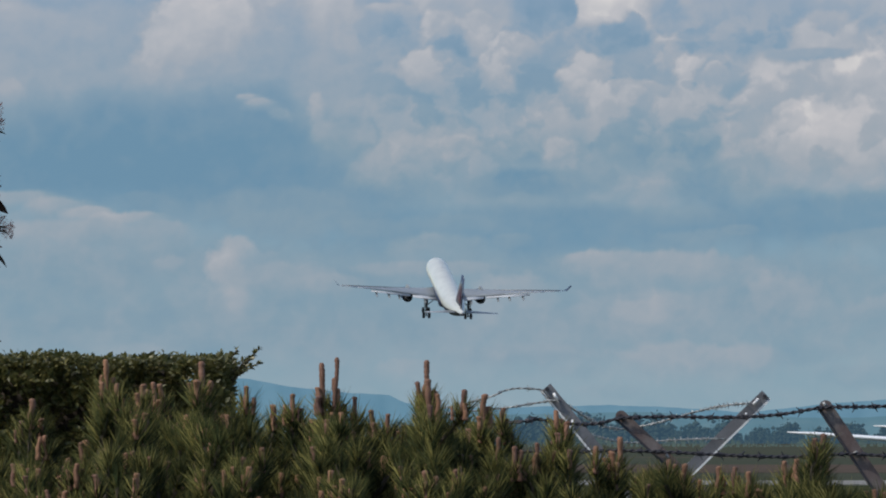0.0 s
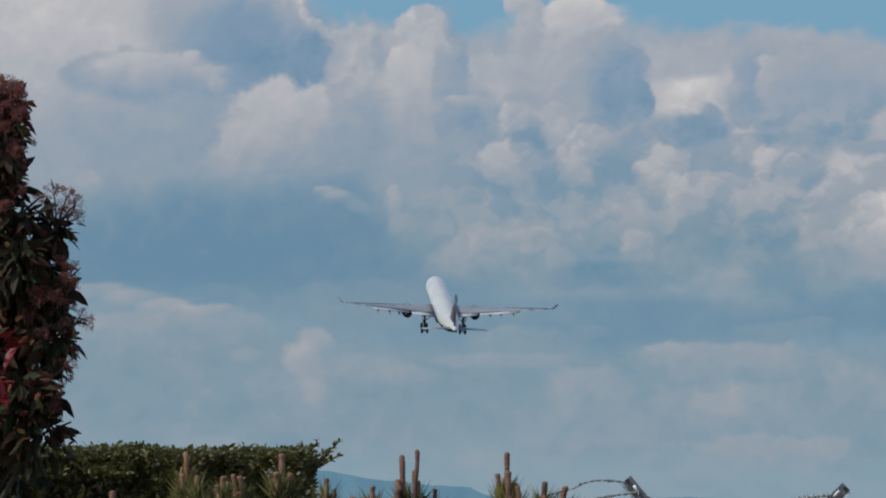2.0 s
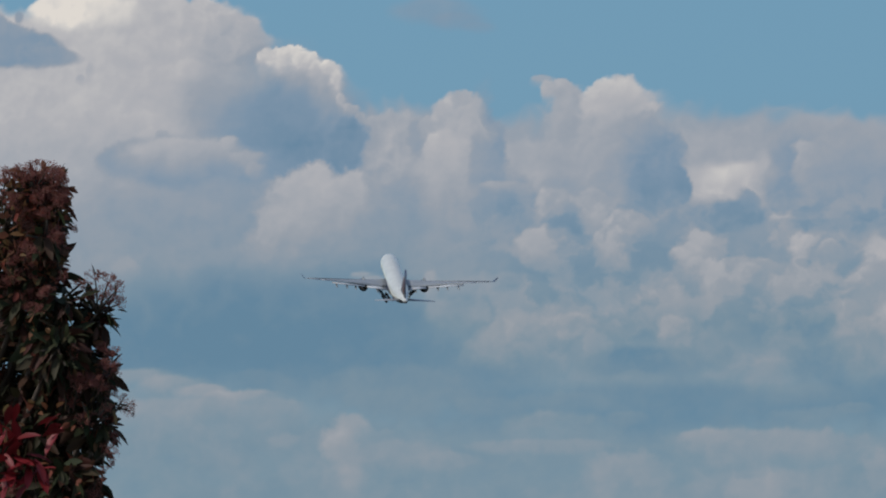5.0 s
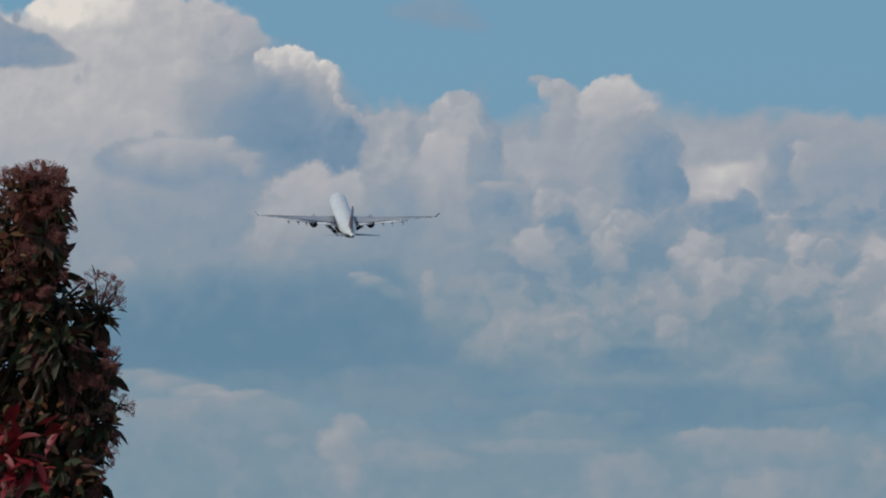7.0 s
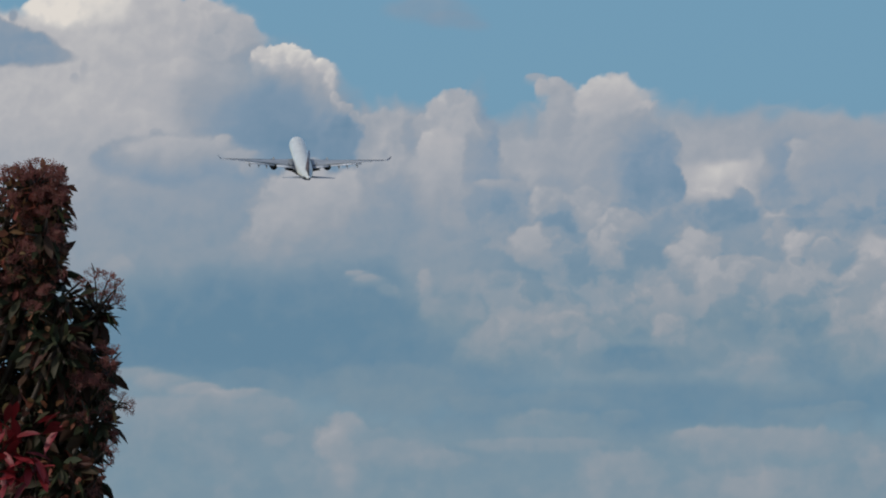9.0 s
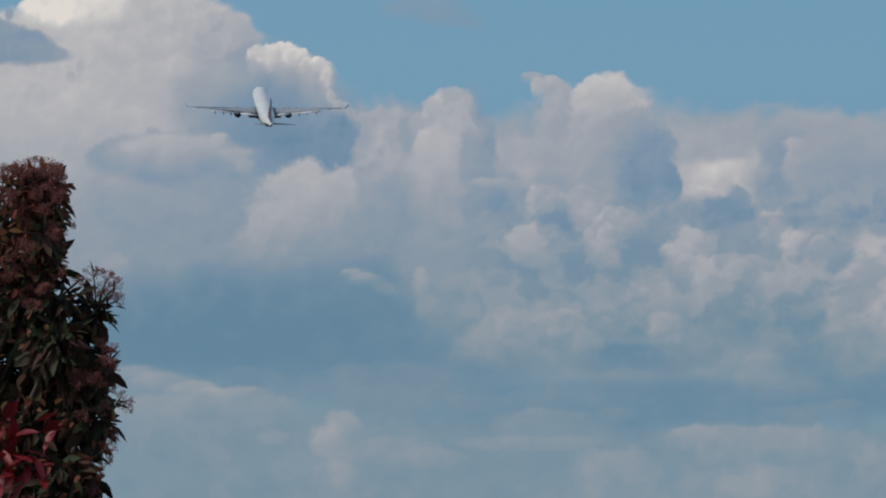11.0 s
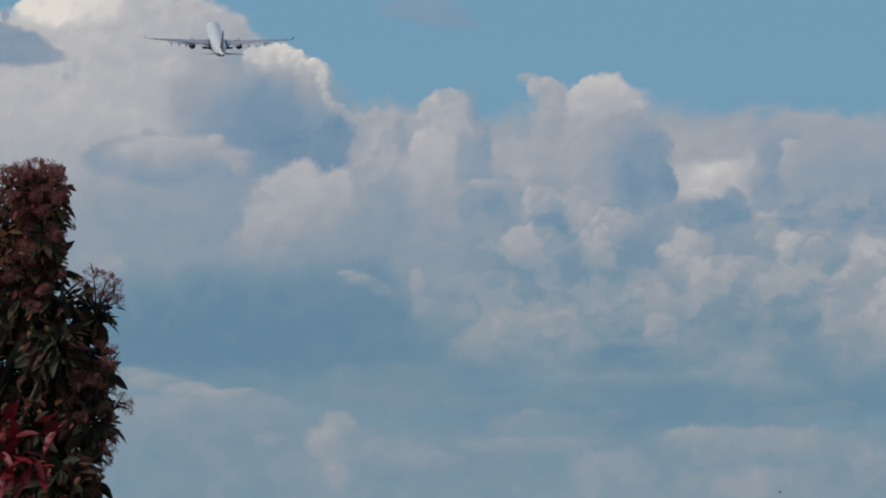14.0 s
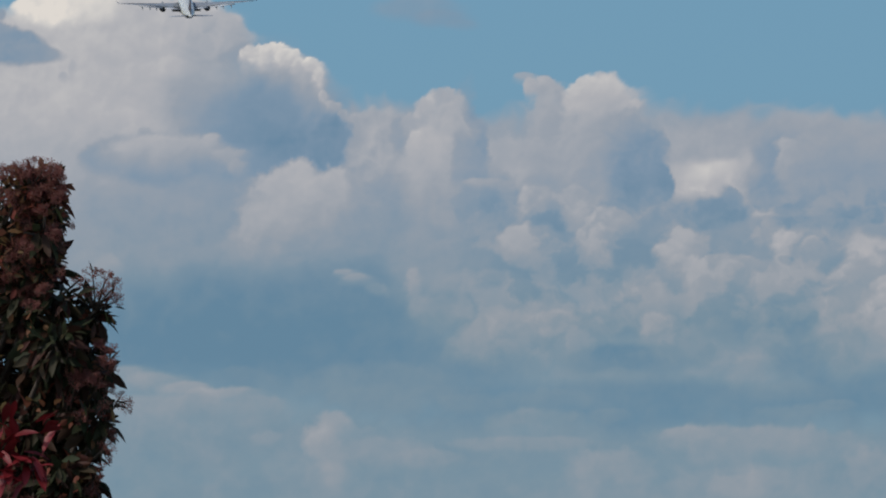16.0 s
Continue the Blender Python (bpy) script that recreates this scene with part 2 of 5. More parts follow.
WEST_CROWN = ((146, 8, 62, 27, 1.06, 1.0, .1, 1), (96, 12, 50, 22, 1.04, .98, .12, .95), (182, 16, 40, 18, .96, .86, .3, .9), (28, 28, 7, 10, .36, .32, .3, .8), (35, 86, 76, 30, .34, .3, .16, .95), (84, 98, 48, 17, .4, .33, .25, .9), (26, 62, 30, 22, .38, .31, .25, .9), (-10, 72, 44, 40, .36, .3, .2, .9),
    (136, 137, 8, 6, .46, .44, .5, .5), (152, 124, 5, 14, .54, .5, .5, .4))
# the flat cloud before the great heap, and the round heap below its crowns
LOW_HEAP = ((298, 285, 124, 42, .38, .3, .17, .95), (318, 266, 98, 22, .7, .5, .4, .95), (300, 282, 90, 20, .56, .42, .7, .6), (396, 247, 14, 9, .72, .6, .35, .8), (258, 238, 18, 13, .72, .62, .4, .7), (281, 237, 12, 7, .5, .46, .25, .7), (430, 281, 26, 18, .58, .48, .35, .8),
    (446, 302, 20, 14, .56, .46, .4, .7), (225, 475, 30, 22, .53, .42, .4, .6))
ROUND_HEAP = ((550, 380, 92, 66, .66, .42, .5, .95), (520, 346, 42, 36, .7, .58, .45, .85), (554, 314, 30, 28, .74, .62, .4, .9), (620, 320, 24, 24, .72, .58, .35, .9), (600, 345, 44, 34, .68, .56, .45, .8), (484, 402, 42, 38, .66, .5, .35, .8),
    (580, 424, 60, 28, .54, .34, .4, .85), (650, 420, 44, 34, .4, .34, .5, .6))
# broken heads below
BROKEN_HEADS = ((870, 440, 60, 40, .44, .36, .5, .7), (820, 485, 90, 60, .4, .34, .6, .6), (905, 380, 44, 56, .3, .26, .14, .9), (885, 327, 36, 8, .6, .5, .3, .8), (916, 333, 20, 7, .52, .44, .3, .7), (980, 358, 34, 25, .62, .5, .18, .9), (960, 425, 46, 28, .6, .42, .22, .9),
    (1002, 395, 28, 17, .32, .28, .3, .8), (1045, 366, 26, 28, .58, .46, .25, .85), (1102, 400, 38, 28, .64, .54, .16, .9))
BROKEN_HEADS_WEST = ((1096, 436, 38, 26, .62, .44, .16, .9), (1070, 420, 22, 22, .6, .5, .22, .8), (1156, 456, 40, 22, .28, .24, .3, .7), (1140, 434, 24, 9, .36, .3, .2, .7), (1065, 482, 60, 28, .34, .28, .5, .6), (900, 495, 34, 13, .5, .42, .45, .6))
BROKEN_HEADS_EAST = ((1340, 415, 60, 22, .46, .4, .4, .6), (1300, 535, 84, 40, .42, .34, .5, .7), (1236, 425, 22, 15, .58, .5, .22, .85), (1210, 450, 27, 17, .58, .5, .22, .85), (1236, 480, 30, 25, .6, .46, .16, .9), (1312, 479, 52, 23, .58, .46, .13, .9),
    (1362, 486, 50, 19, .52, .44, .3, .8), (1276, 506, 22, 13, .4, .36, .25, .7), (1290, 440, 30, 13, .44, .4, .4, .6), (1415, 434, 21, 29, .62, .5, .14, .9))
BROKEN_HEADS_FAR_EAST = ((1466, 448, 19, 17, .6, .5, .16, .85), (1442, 470, 40, 22, .52, .44, .3, .8), (1420, 466, 14, 7, .34, .3, .25, .7), (1475, 520, 40, 20, .34, .28, .4, .7), (1545, 488, 40, 58, .56, .48, .25, .85), (1530, 582, 60, 48, .5, .38, .4, .8), (1562, 530, 22, 23, .68, .56, .16, .9),
    (1498, 545, 13, 15, .58, .48, .22, .85))
EAST_HEAP = ((1640, 490, 130, 62, .6, .56, .25, .9), (1720, 545, 110, 70, .64, .54, .3, .9), (1604, 528, 44, 34, .76, .62, .2, .85), (1700, 452, 50, 34, .68, .58, .2, .85), (1660, 592, 110, 30, .52, .38, .4, .8),
    (1810, 480, 110, 110, .7, .5, .3, .9))
# faint low wisps
WISPS = ((955, 585, 105, 30, .48, .36, .45, .7), (1010, 572, 44, 18, .54, .44, .25, .8), (886, 598, 34, 32, .56, .42, .5, .75), (1185, 582, 40, 18, .54, .42, .5, .75), (636, 486, 18, 6, .6, .5, .5, .7),
    (656, 497, 24, 8, .55, .46, .5, .7), (696, 514, 22, 12, .42, .38, .5, .6), (755, 496, 10, 15, .56, .48, .5, .7), (757, 520, 10, 20, .52, .46, .5, .6), (770, 546, 14, 16, .46, .4, .6, .6), (1350, 655, 24, 28, .48, .4, .5, .6))
WISPS_WEST = ((230, 666, 60, 14, .5, .4, .5, .8), (296, 680, 56, 15, .5, .4, .5, .8), (355, 695, 50, 14, .56, .42, .4, .85), (420, 702, 56, 13, .6, .42, .35, .85), (480, 722, 50, 16, .46, .38, .5, .7), (300, 775, 260, 60, .34, .3, .5, .7), (612, 766, 46, 24, .58, .5, .5, .8),
    (602, 796, 30, 40, .58, .46, .5, .8), (616, 842, 24, 44, .52, .42, .6, .7), (500, 778, 26, 14, .46, .4, .4, .5), (700, 690, 130, 40, .3, .26, .4, .6), (690, 806, 100, 24, .42, .34, .5, .7), (330, 725, 140, 20, .46, .36, .5, .7))
WISPS_LOW = ((1290, 778, 100, 20, .5, .4, .5, .8), (1420, 785, 110, 26, .44, .34, .4, .8), (1240, 770, 40, 9, .52, .42, .3, .7), (1290, 800, 40, 26, .5, .4, .5, .6), (1100, 835, 70, 34, .46, .38, .5, .7), (960, 790, 130, 12, .42, .34, .4, .7), (1340, 868, 60, 28, .5, .4, .35, .8),
    (790, 818, 60, 16, .44, .36, .5, .7), (1400, 950, 90, 26, .48, .4, .4, .8), (1520, 950, 60, 22, .48, .4, .4, .8), (1580, 840, 60, 40, .42, .36, .5, .8))
HIGH_WISPS = ((760, 14, 66, 20, .36, .32, .6, .55), (800, 34, 50, 14, .34, .3, .6, .5), (842, 46, 26, 9, .34, .3, .6, .35))
BANKS = (FAR_DECK, CLEAR_BANDS, GREAT_HEAP, BRIGHT_GAP, SECOND_TOWER, HEAPS_BEYOND, FIRST_TOWER, CROWNS, WEST_CROWN, LOW_HEAP, ROUND_HEAP, BROKEN_HEADS, BROKEN_HEADS_WEST, BROKEN_HEADS_EAST, BROKEN_HEADS_FAR_EAST, EAST_HEAP, WISPS, WISPS_WEST, WISPS_LOW, HIGH_WISPS)


def cloud_heaps():
    """The heaps of all banks in order; bright crisp heaps carry smaller heads along their sunlit rim,
    and a scatter of small faint heads breaks up the deck."""
    rng = random.Random(21)
    for n, bank in enumerate(BANKS):
        for heap in bank:
            yield heap
            x, y, rx, ry, top, foot, soft, thick = heap
            if soft <= 0.25 and top >= 0.58 and 24 < rx < 150:
                for _ in range(6):
                    a, r = rng.uniform(-3.3, -0.1), rng.uniform(0.2, 0.36)
                    yield (x + rx * 0.82 * math.cos(a), y + ry * 0.82 * math.sin(a), rx * r, min(ry, rx) * r * 1.1, top + rng.uniform(-0.06, 0.04), top - rng.uniform(0.06, 0.16), soft + 0.2, 0.6)
                for _ in range(4):
                    yield (x + rx * rng.uniform(-0.6, 0.6), y + ry * rng.uniform(-0.5, 0.6), rx * rng.uniform(0.2, 0.35), ry * rng.uniform(0.2, 0.35), top + rng.uniform(-0.1, 0.05), (top + foot) / 2 - rng.uniform(0, 0.12), 0.3, 0.6)
        if n == 1:
            for _ in range(190):
                x, y = rng.uniform(780, 1900), rng.uniform(300, 640)
                r, tone = rng.uniform(12, 46), 0.44 + rng.uniform(-0.2, 0.22) - 0.0003 * (y - 300)
                yield (x, y, r * rng.uniform(1, 1.7), r * 0.75, tone + 0.06, tone - 0.12, rng.uniform(0.2, 0.55), rng.uniform(0.2, 0.5))
            for _ in range(70):
                x, y = rng.uniform(-300, 1900), rng.uniform(640, 1010)
                r, tone = rng.uniform(14, 40), 0.34 + rng.uniform(-0.12, 0.16)
                yield (x, y, r * rng.uniform(1.6, 3.4), r * 0.6, tone + 0.04, tone - 0.06, rng.uniform(0.3, 0.6), rng.uniform(0.2, 0.5))


def cloud_field(x, y):
    """Thickness and sunlit share of the clouds over a grid of bearings (y counts downwards)."""
    bend_x = turbulence(x, y, 62, 5, 11, rough=0.58)
    bend_y = turbulence(x, y, 62, 5, 31, rough=0.58)
    heads = -turbulence(x + 10 * bend_x, y + 10 * bend_y, 80, 5, 51, True, 0.5)
    # calmer swells for the larger and the softer forms
    calm_x, calm_y = turbulence(x, y, 100, 3, 11, rough=0.5), turbulence(x, y, 100, 3, 31, rough=0.5)
    calm_heads = -turbulence(x + 10 * calm_x, y + 10 * calm_y, 80, 2, 51, True, 0.45)
    # the same heads seen from a step towards the sun: what stands proud of its neighbour is lit
    shifted = -turbulence(x - 7 + 10 * bend_x, y - 8 + 10 * bend_y, 80, 5, 51, True, 0.5)
    facing = np.clip(heads - shifted, -0.6, 0.6)
    fine = turbulence(x, y, 40, 5, 71)
    medium = turbulence(x, y * 1.3, 95, 4, 131, True)
    broad = turbulence(x, y, 240, 4, 91)
    cover, lit, crisp = np.zeros_like(x), np.zeros_like(x), np.zeros_like(x)
    x0, y0, step = x[0, 0], y[0, 0], x[0, 1] - x[0, 0]
    for cx, cy, rx, ry, top, foot, soft, thick in cloud_heaps():
        bend = min(15.0, 0.7 * min(rx, ry)) * (1 + 0.6 * soft) * (0.5 if ry < 0.45 * rx else 1)
        wide, tall = rx * (2.1 + soft) + 40, ry * (2.1 + soft) + 40
        j0, j1 = max(0, int((cx - wide - x0) / step)), max(0, int((cx + wide - x0) / step))
        i0, i1 = max(0, int((cy - tall - y0) / step)), max(0, int((cy + tall - y0) / step))
        w = (slice(i0, i1), slice(j0, j1))
        if not x[w].size:
            continue
        calm = rx > 130 or soft > 0.55
        wx, wy, swell = (calm_x, calm_y, calm_heads) if calm else (bend_x, bend_y, heads)
        dx, dy = (x[w] + bend * wx[w] - cx) / rx, (y[w] + bend * wy[w] - cy) / ry
        d = np.sqrt(dx * dx + dy * dy) - 0.12 * swell[w]
        # sunlit heads are sharp above and melt away below; shaded ones keep their edge
        foot_soft = (0.85 if top > 0.45 else 0.02) + 0.5 * soft
        s = 0.5 * soft + foot_soft * np.clip(0.25 + 0.8 * dy + 0.3 * dx, 0, 1) + 0.06
        if top < 0.45 and soft < 0.15:
            s = s + 0.7 * np.clip(0.1 - 0.8 * dx - 0.3 * dy, 0, 1)
        a = np.clip((1 + s - d) / (2 * s), 0, 1)
        a = thick * a * a * (3 - 2 * a)
        way = np.clip(0.5 + 0.5 * (0.85 * dy + 0.35 * dx), 0, 1)
        tone = top + (foot - top) * way + (0.02 + 0.04 * (soft < 0.2 and rx < 120)) * heads[w]
        whole = cover[w] * (1 - a) + a
        lit[w] = np.where(a > 0, (lit[w] * cover[w] * (1 - a) + tone * a) / np.maximum(whole, 1e-6), lit[w])
        crisp[w] = crisp[w] * (1 - a) + a * (0.15 if soft >= 0.2 else 0.6 if rx < 90 else 0.15)
        cover[w] = cover[w] + a * (1 - cover[w])
    # torn lit and shaded scraps within the broken deck
    torn = turbulence(x + 22 * bend_x, 1.25 * y + 22 * bend_y, 88, 5, 151, rough=0.5)
    scraps = np.clip(0.5 + 1.7 * torn, 0, 1)
    where = np.clip((x - 760) / 160, 0, 1) * np.clip((y - 300) / 70, 0, 1) * np.clip((700 - y) / 160, 0, 1)
    lit = lit + 0.18 * where * (scraps * scraps * (3 - 2 * scraps) - 0.5) * (1 - 0.6 * crisp) + 0.05 * np.clip((y - 640) / 120, 0, 1) * torn
    lit = lit + 0.035 * broad + 0.03 * medium * cover + 0.018 * fine * cover + 0.16 * crisp * facing * (0.2 + lit)
    lit = 0.44 + 1.2 * (lit - 0.44)
    return np.clip(cover + 0.10 * fine * cover * (1 - cover), 0, 1), np.clip(lit, 0, 1.1)


def sky_material():
    """The glow of sky and clouds in the far distance: clear blue, shaded cloud and sunlit cloud."""
    mat = bpy.data.materials.new("sky_and_clouds")
    mat.use_nodes = True
    nodes, links = mat.node_tree.nodes, mat.node_tree.links
    nodes.remove(nodes["Principled BSDF"])

    def ramp(stops):
        node = nodes.new("ShaderNodeValToRGB")
        while len(node.color_ramp.elements) < len(stops):
            node.color_ramp.elements.new(0.5)
        for element, (place, colour) in zip(node.color_ramp.elements, stops):
            element.position, element.color = place, linear(*colour)
        return node

    clear = ramp(((0.0, (128, 155, 166)), (0.18, (126, 153, 166)), (0.5, (116, 148, 170)), (0.85, (113, 153, 178)), (1.0, (112, 153, 179))))
    cloud = ramp(((0.0, (98, 131, 154)), (0.23, (120, 142, 157)), (0.46, (146, 154, 163)), (0.68, (173, 173, 177)), (0.91, (205, 202, 199)), (1.0, (220, 214, 207))))
    high_cloud = ramp(((0.0, (102, 133, 158)), (0.23, (123, 145, 166)), (0.46, (149, 157, 168)), (0.68, (173, 174, 179)), (0.91, (205, 202, 199)), (1.0, (220, 214, 207))))
    cover, lit, height = (nodes.new("ShaderNodeAttribute") for _ in range(3))
    cover.attribute_name, lit.attribute_name, height.attribute_name = "thickness", "sunlit", "height"
    blend, glow = nodes.new("ShaderNodeMix"), nodes.new("ShaderNodeEmission")
    blend.data_type = "RGBA"
    links.new(height.outputs["Fac"], clear.inputs[0])
    links.new(lit.outputs["Fac"], cloud.inputs[0])
    links.new(cover.outputs["Fac"], blend.inputs[0])
    links.new(clear.outputs[0], blend.inputs[6])
    links.new(lit.outputs["Fac"], high_cloud.inputs[0])
    aloft, layers = nodes.new("ShaderNodeMapRange"), nodes.new("ShaderNodeMix")
    aloft.inputs[1].default_value, aloft.inputs[2].default_value = 0.48, 0.72
    layers.data_type = "RGBA"
    links.new(height.outputs["Fac"], aloft.inputs[0])
    links.new(aloft.outputs[0], layers.inputs[0])
    links.new(cloud.outputs[0], layers.inputs[6])
    links.new(high_cloud.outputs[0], layers.inputs[7])
    links.new(layers.outputs[2], blend.inputs[7])
    links.new(blend.outputs[2], glow.inputs["Color"])
    links.new(glow.outputs[0], nodes["Material Output"].inputs["Surface"])
    return mat


def build_sky():
    """A tall far sheet with swelling clouds, standing behind everything; it drifts slowly with the wind."""
    step = 3.0
    xs, ys = np.arange(-330, 1960, step), np.arange(-150, 1125, step)
    x, y = np.meshgrid(xs, ys)
    cover, lit = cloud_field(x, y)
    far = 4750 - 160 * cover * np.clip(lit, 0, 1)
    u, v = (x - 999) / 13393, (1093 - y) / 13393
    verts = np.stack([u * far, far, EYE + v * far], -1).reshape(-1, 3)
    h, w = x.shape
    index = np.arange(h * w).reshape(h, w)
    faces = np.stack([index[1:, :-1], index[1:, 1:], index[:-1, 1:], index[:-1, :-1]], -1).reshape(-1, 4)
    me = bpy.data.meshes.new("sky_backdrop")
    me.vertices.add(len(verts))
    me.vertices.foreach_set("co", verts.ravel())
    me.loops.add(faces.size)
    me.loops.foreach_set("vertex_index", faces.ravel())
    me.polygons.add(len(faces))
    me.polygons.foreach_set("loop_start", np.arange(0, faces.size, 4))
    me.polygons.foreach_set("use_smooth", np.ones(len(faces), bool))
    me.update(calc_edges=True)
    for name, values in (("thickness", cover), ("sunlit", lit / 1.1), ("height", np.clip((1093 - y) / 1093, 0, 1))):
        me.attributes.new(name, "FLOAT", "POINT").data.foreach_set("value", values.ravel().astype(np.float32))
    me.materials.append(sky_material())
    ob = new("backdrop", me)
    return tagged(ob, "blue sky with drifting grey and white cumulus clouds", "sky", kind="structure")


backdrop = build_sky()


# ---- ground and distance ----
def noise_ground(name, stops, size, stretch=(1, 1, 1), glow=None):
    """Earth or grass seen far off: patches of several colours, stretched along the field."""
    mat = bpy.data.materials.new(name)
    mat.use_nodes = True
    nodes, links = mat.node_tree.nodes, mat.node_tree.links
    shader = nodes["Principled BSDF"]
    shader.inputs["Roughness"].default_value, shader.inputs["Specular IOR Level"].default_value = 0.95, 0.0
    coord, scale = nodes.new("ShaderNodeTexCoord"), nodes.new("ShaderNodeMapping")
    scale.inputs["Scale"].default_value = stretch
    links.new(coord.outputs["Object"], scale.inputs["Vector"])
    tex, fine = nodes.new("ShaderNodeTexNoise"), nodes.new("ShaderNodeTexNoise")
    tex.inputs["Scale"].default_value, tex.inputs["Detail"].default_value = 1 / size, 8
    fine.inputs["Scale"].default_value, fine.inputs["Detail"].default_value = 25 / size, 4
    ramp = nodes.new("ShaderNodeValToRGB")
    while len(ramp.color_ramp.elements) < len(stops):
        ramp.color_ramp.elements.new(0.5)
    for element, (place, colour) in zip(ramp.color_ramp.elements, stops):
        element.position, element.color = place, (*colour, 1)
    both = nodes.new("ShaderNodeMath")
    both.operation = "MULTIPLY_ADD"
    both.inputs[1].default_value, both.inputs[2].default_value = 0.25, -0.12
    links.new(fine.outputs["Fac"], both.inputs[0])
    add = nodes.new("ShaderNodeMath")
    links.new(both.outputs[0], add.inputs[0])
    links.new(tex.outputs["Fac"], add.inputs[1])
    for node in (tex, fine):
        links.new(scale.outputs[0], node.inputs["Vector"])
    links.new(add.outputs[0], ramp.inputs[0])
    links.new(ramp.outputs[0], shader.inputs["Base Color"])
    # emission stands in for the haze before far hills and woods
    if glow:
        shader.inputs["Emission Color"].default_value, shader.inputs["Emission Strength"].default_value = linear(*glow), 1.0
    return mat


def ground():
    radii, n = (0, 6, 14, 30, 60, 120, 250, 500, 1000, 2000, 3300, 4700), 96
    verts, faces = [(0, 0, 0)], []
    for r in radii[1:]:
        verts += [(r * math.cos(6.28319 * k / n), r * math.sin(6.28319 * k / n), 0) for k in range(n)]
    faces += [(0, 1 + k, 1 + (k + 1) % n) for k in range(n)]
    for i in range(len(radii) - 2):
        a, b = 1 + i * n, 1 + (i + 1) * n
        faces += [(a + k, b + k, b + (k + 1) % n, a + (k + 1) % n) for k in range(n)]
    mat = noise_ground("airfield_grass", ((0.3, (0.034, 0.05, 0.034)), (0.47, (0.054, 0.058, 0.044)), (0.57, (0.044, 0.056, 0.042)), (0.68, (0.1, 0.074, 0.062))), 30, (0.12, 1, 1))
    return tagged(new("ground", mesh_of("ground", verts, faces, mat)), "flat airfield grass, dull green and straw brown", "ground", kind="structure")


def strip(name, label, near, far, x0, x1, mat, z=0.03):
    """A paved strip across the field, a little proud of the grass."""
    verts = [(x0, near, z), (x1, near, z), (x1, far, z), (x0, far, z), (x0, near, -0.3), (x1, near, -0.3), (x1, far, -0.3), (x0, far, -0.3)]
    faces = [(0, 1, 2, 3), (0, 4, 5, 1), (1, 5, 6, 2), (2, 6, 7, 3), (3, 7, 4, 0)]
    return tagged(new(name, mesh_of(name, verts, faces, mat)), label, "pavement", kind="structure")


def ridge(d, profile, seed, mat, label):
    """A far range of hills: heights over the bearing, folded into spurs."""
    rng = np.random.RandomState(seed)
    us = np.arange(-110, 111, 0.5)
    base = np.interp(us, [p[0] for p in profile], [p[1] for p in profile])
    bumps = sum(rng.uniform(0.3, 1) * a * np.sin(us * w + rng.uniform(0, 6)) for a, w in ((0.25, 0.31), (0.14, 0.83), (0.06, 2.1), (0.035, 4.7), (0.03, 9.7)))
    top = np.maximum(base + bumps * 0.3, 0.05)
    verts, faces, n = [], [], len(us)
    for share, near in ((1.0, 0), (0.72, -60), (0.42, -150), (0.0, -260)):
        for u, h in zip(us, top):
            p = at(u, h * share * (1 + (0.05 * math.sin(u * 2.3 + near) if near else 0)), d + near * (1 + 0.35 * math.sin(u * 1.1)))
            verts.append((p.x, p.y, p.z if share else -1))
    for r in range(3):
        faces += [(r * n + k, (r + 1) * n + k, (r + 1) * n + k + 1, r * n + k + 1) for k in range(n - 1)]
    return tagged(new("backdrop", mesh_of("hills", verts, faces, mat, smooth=True)), label, "hills", kind="structure")


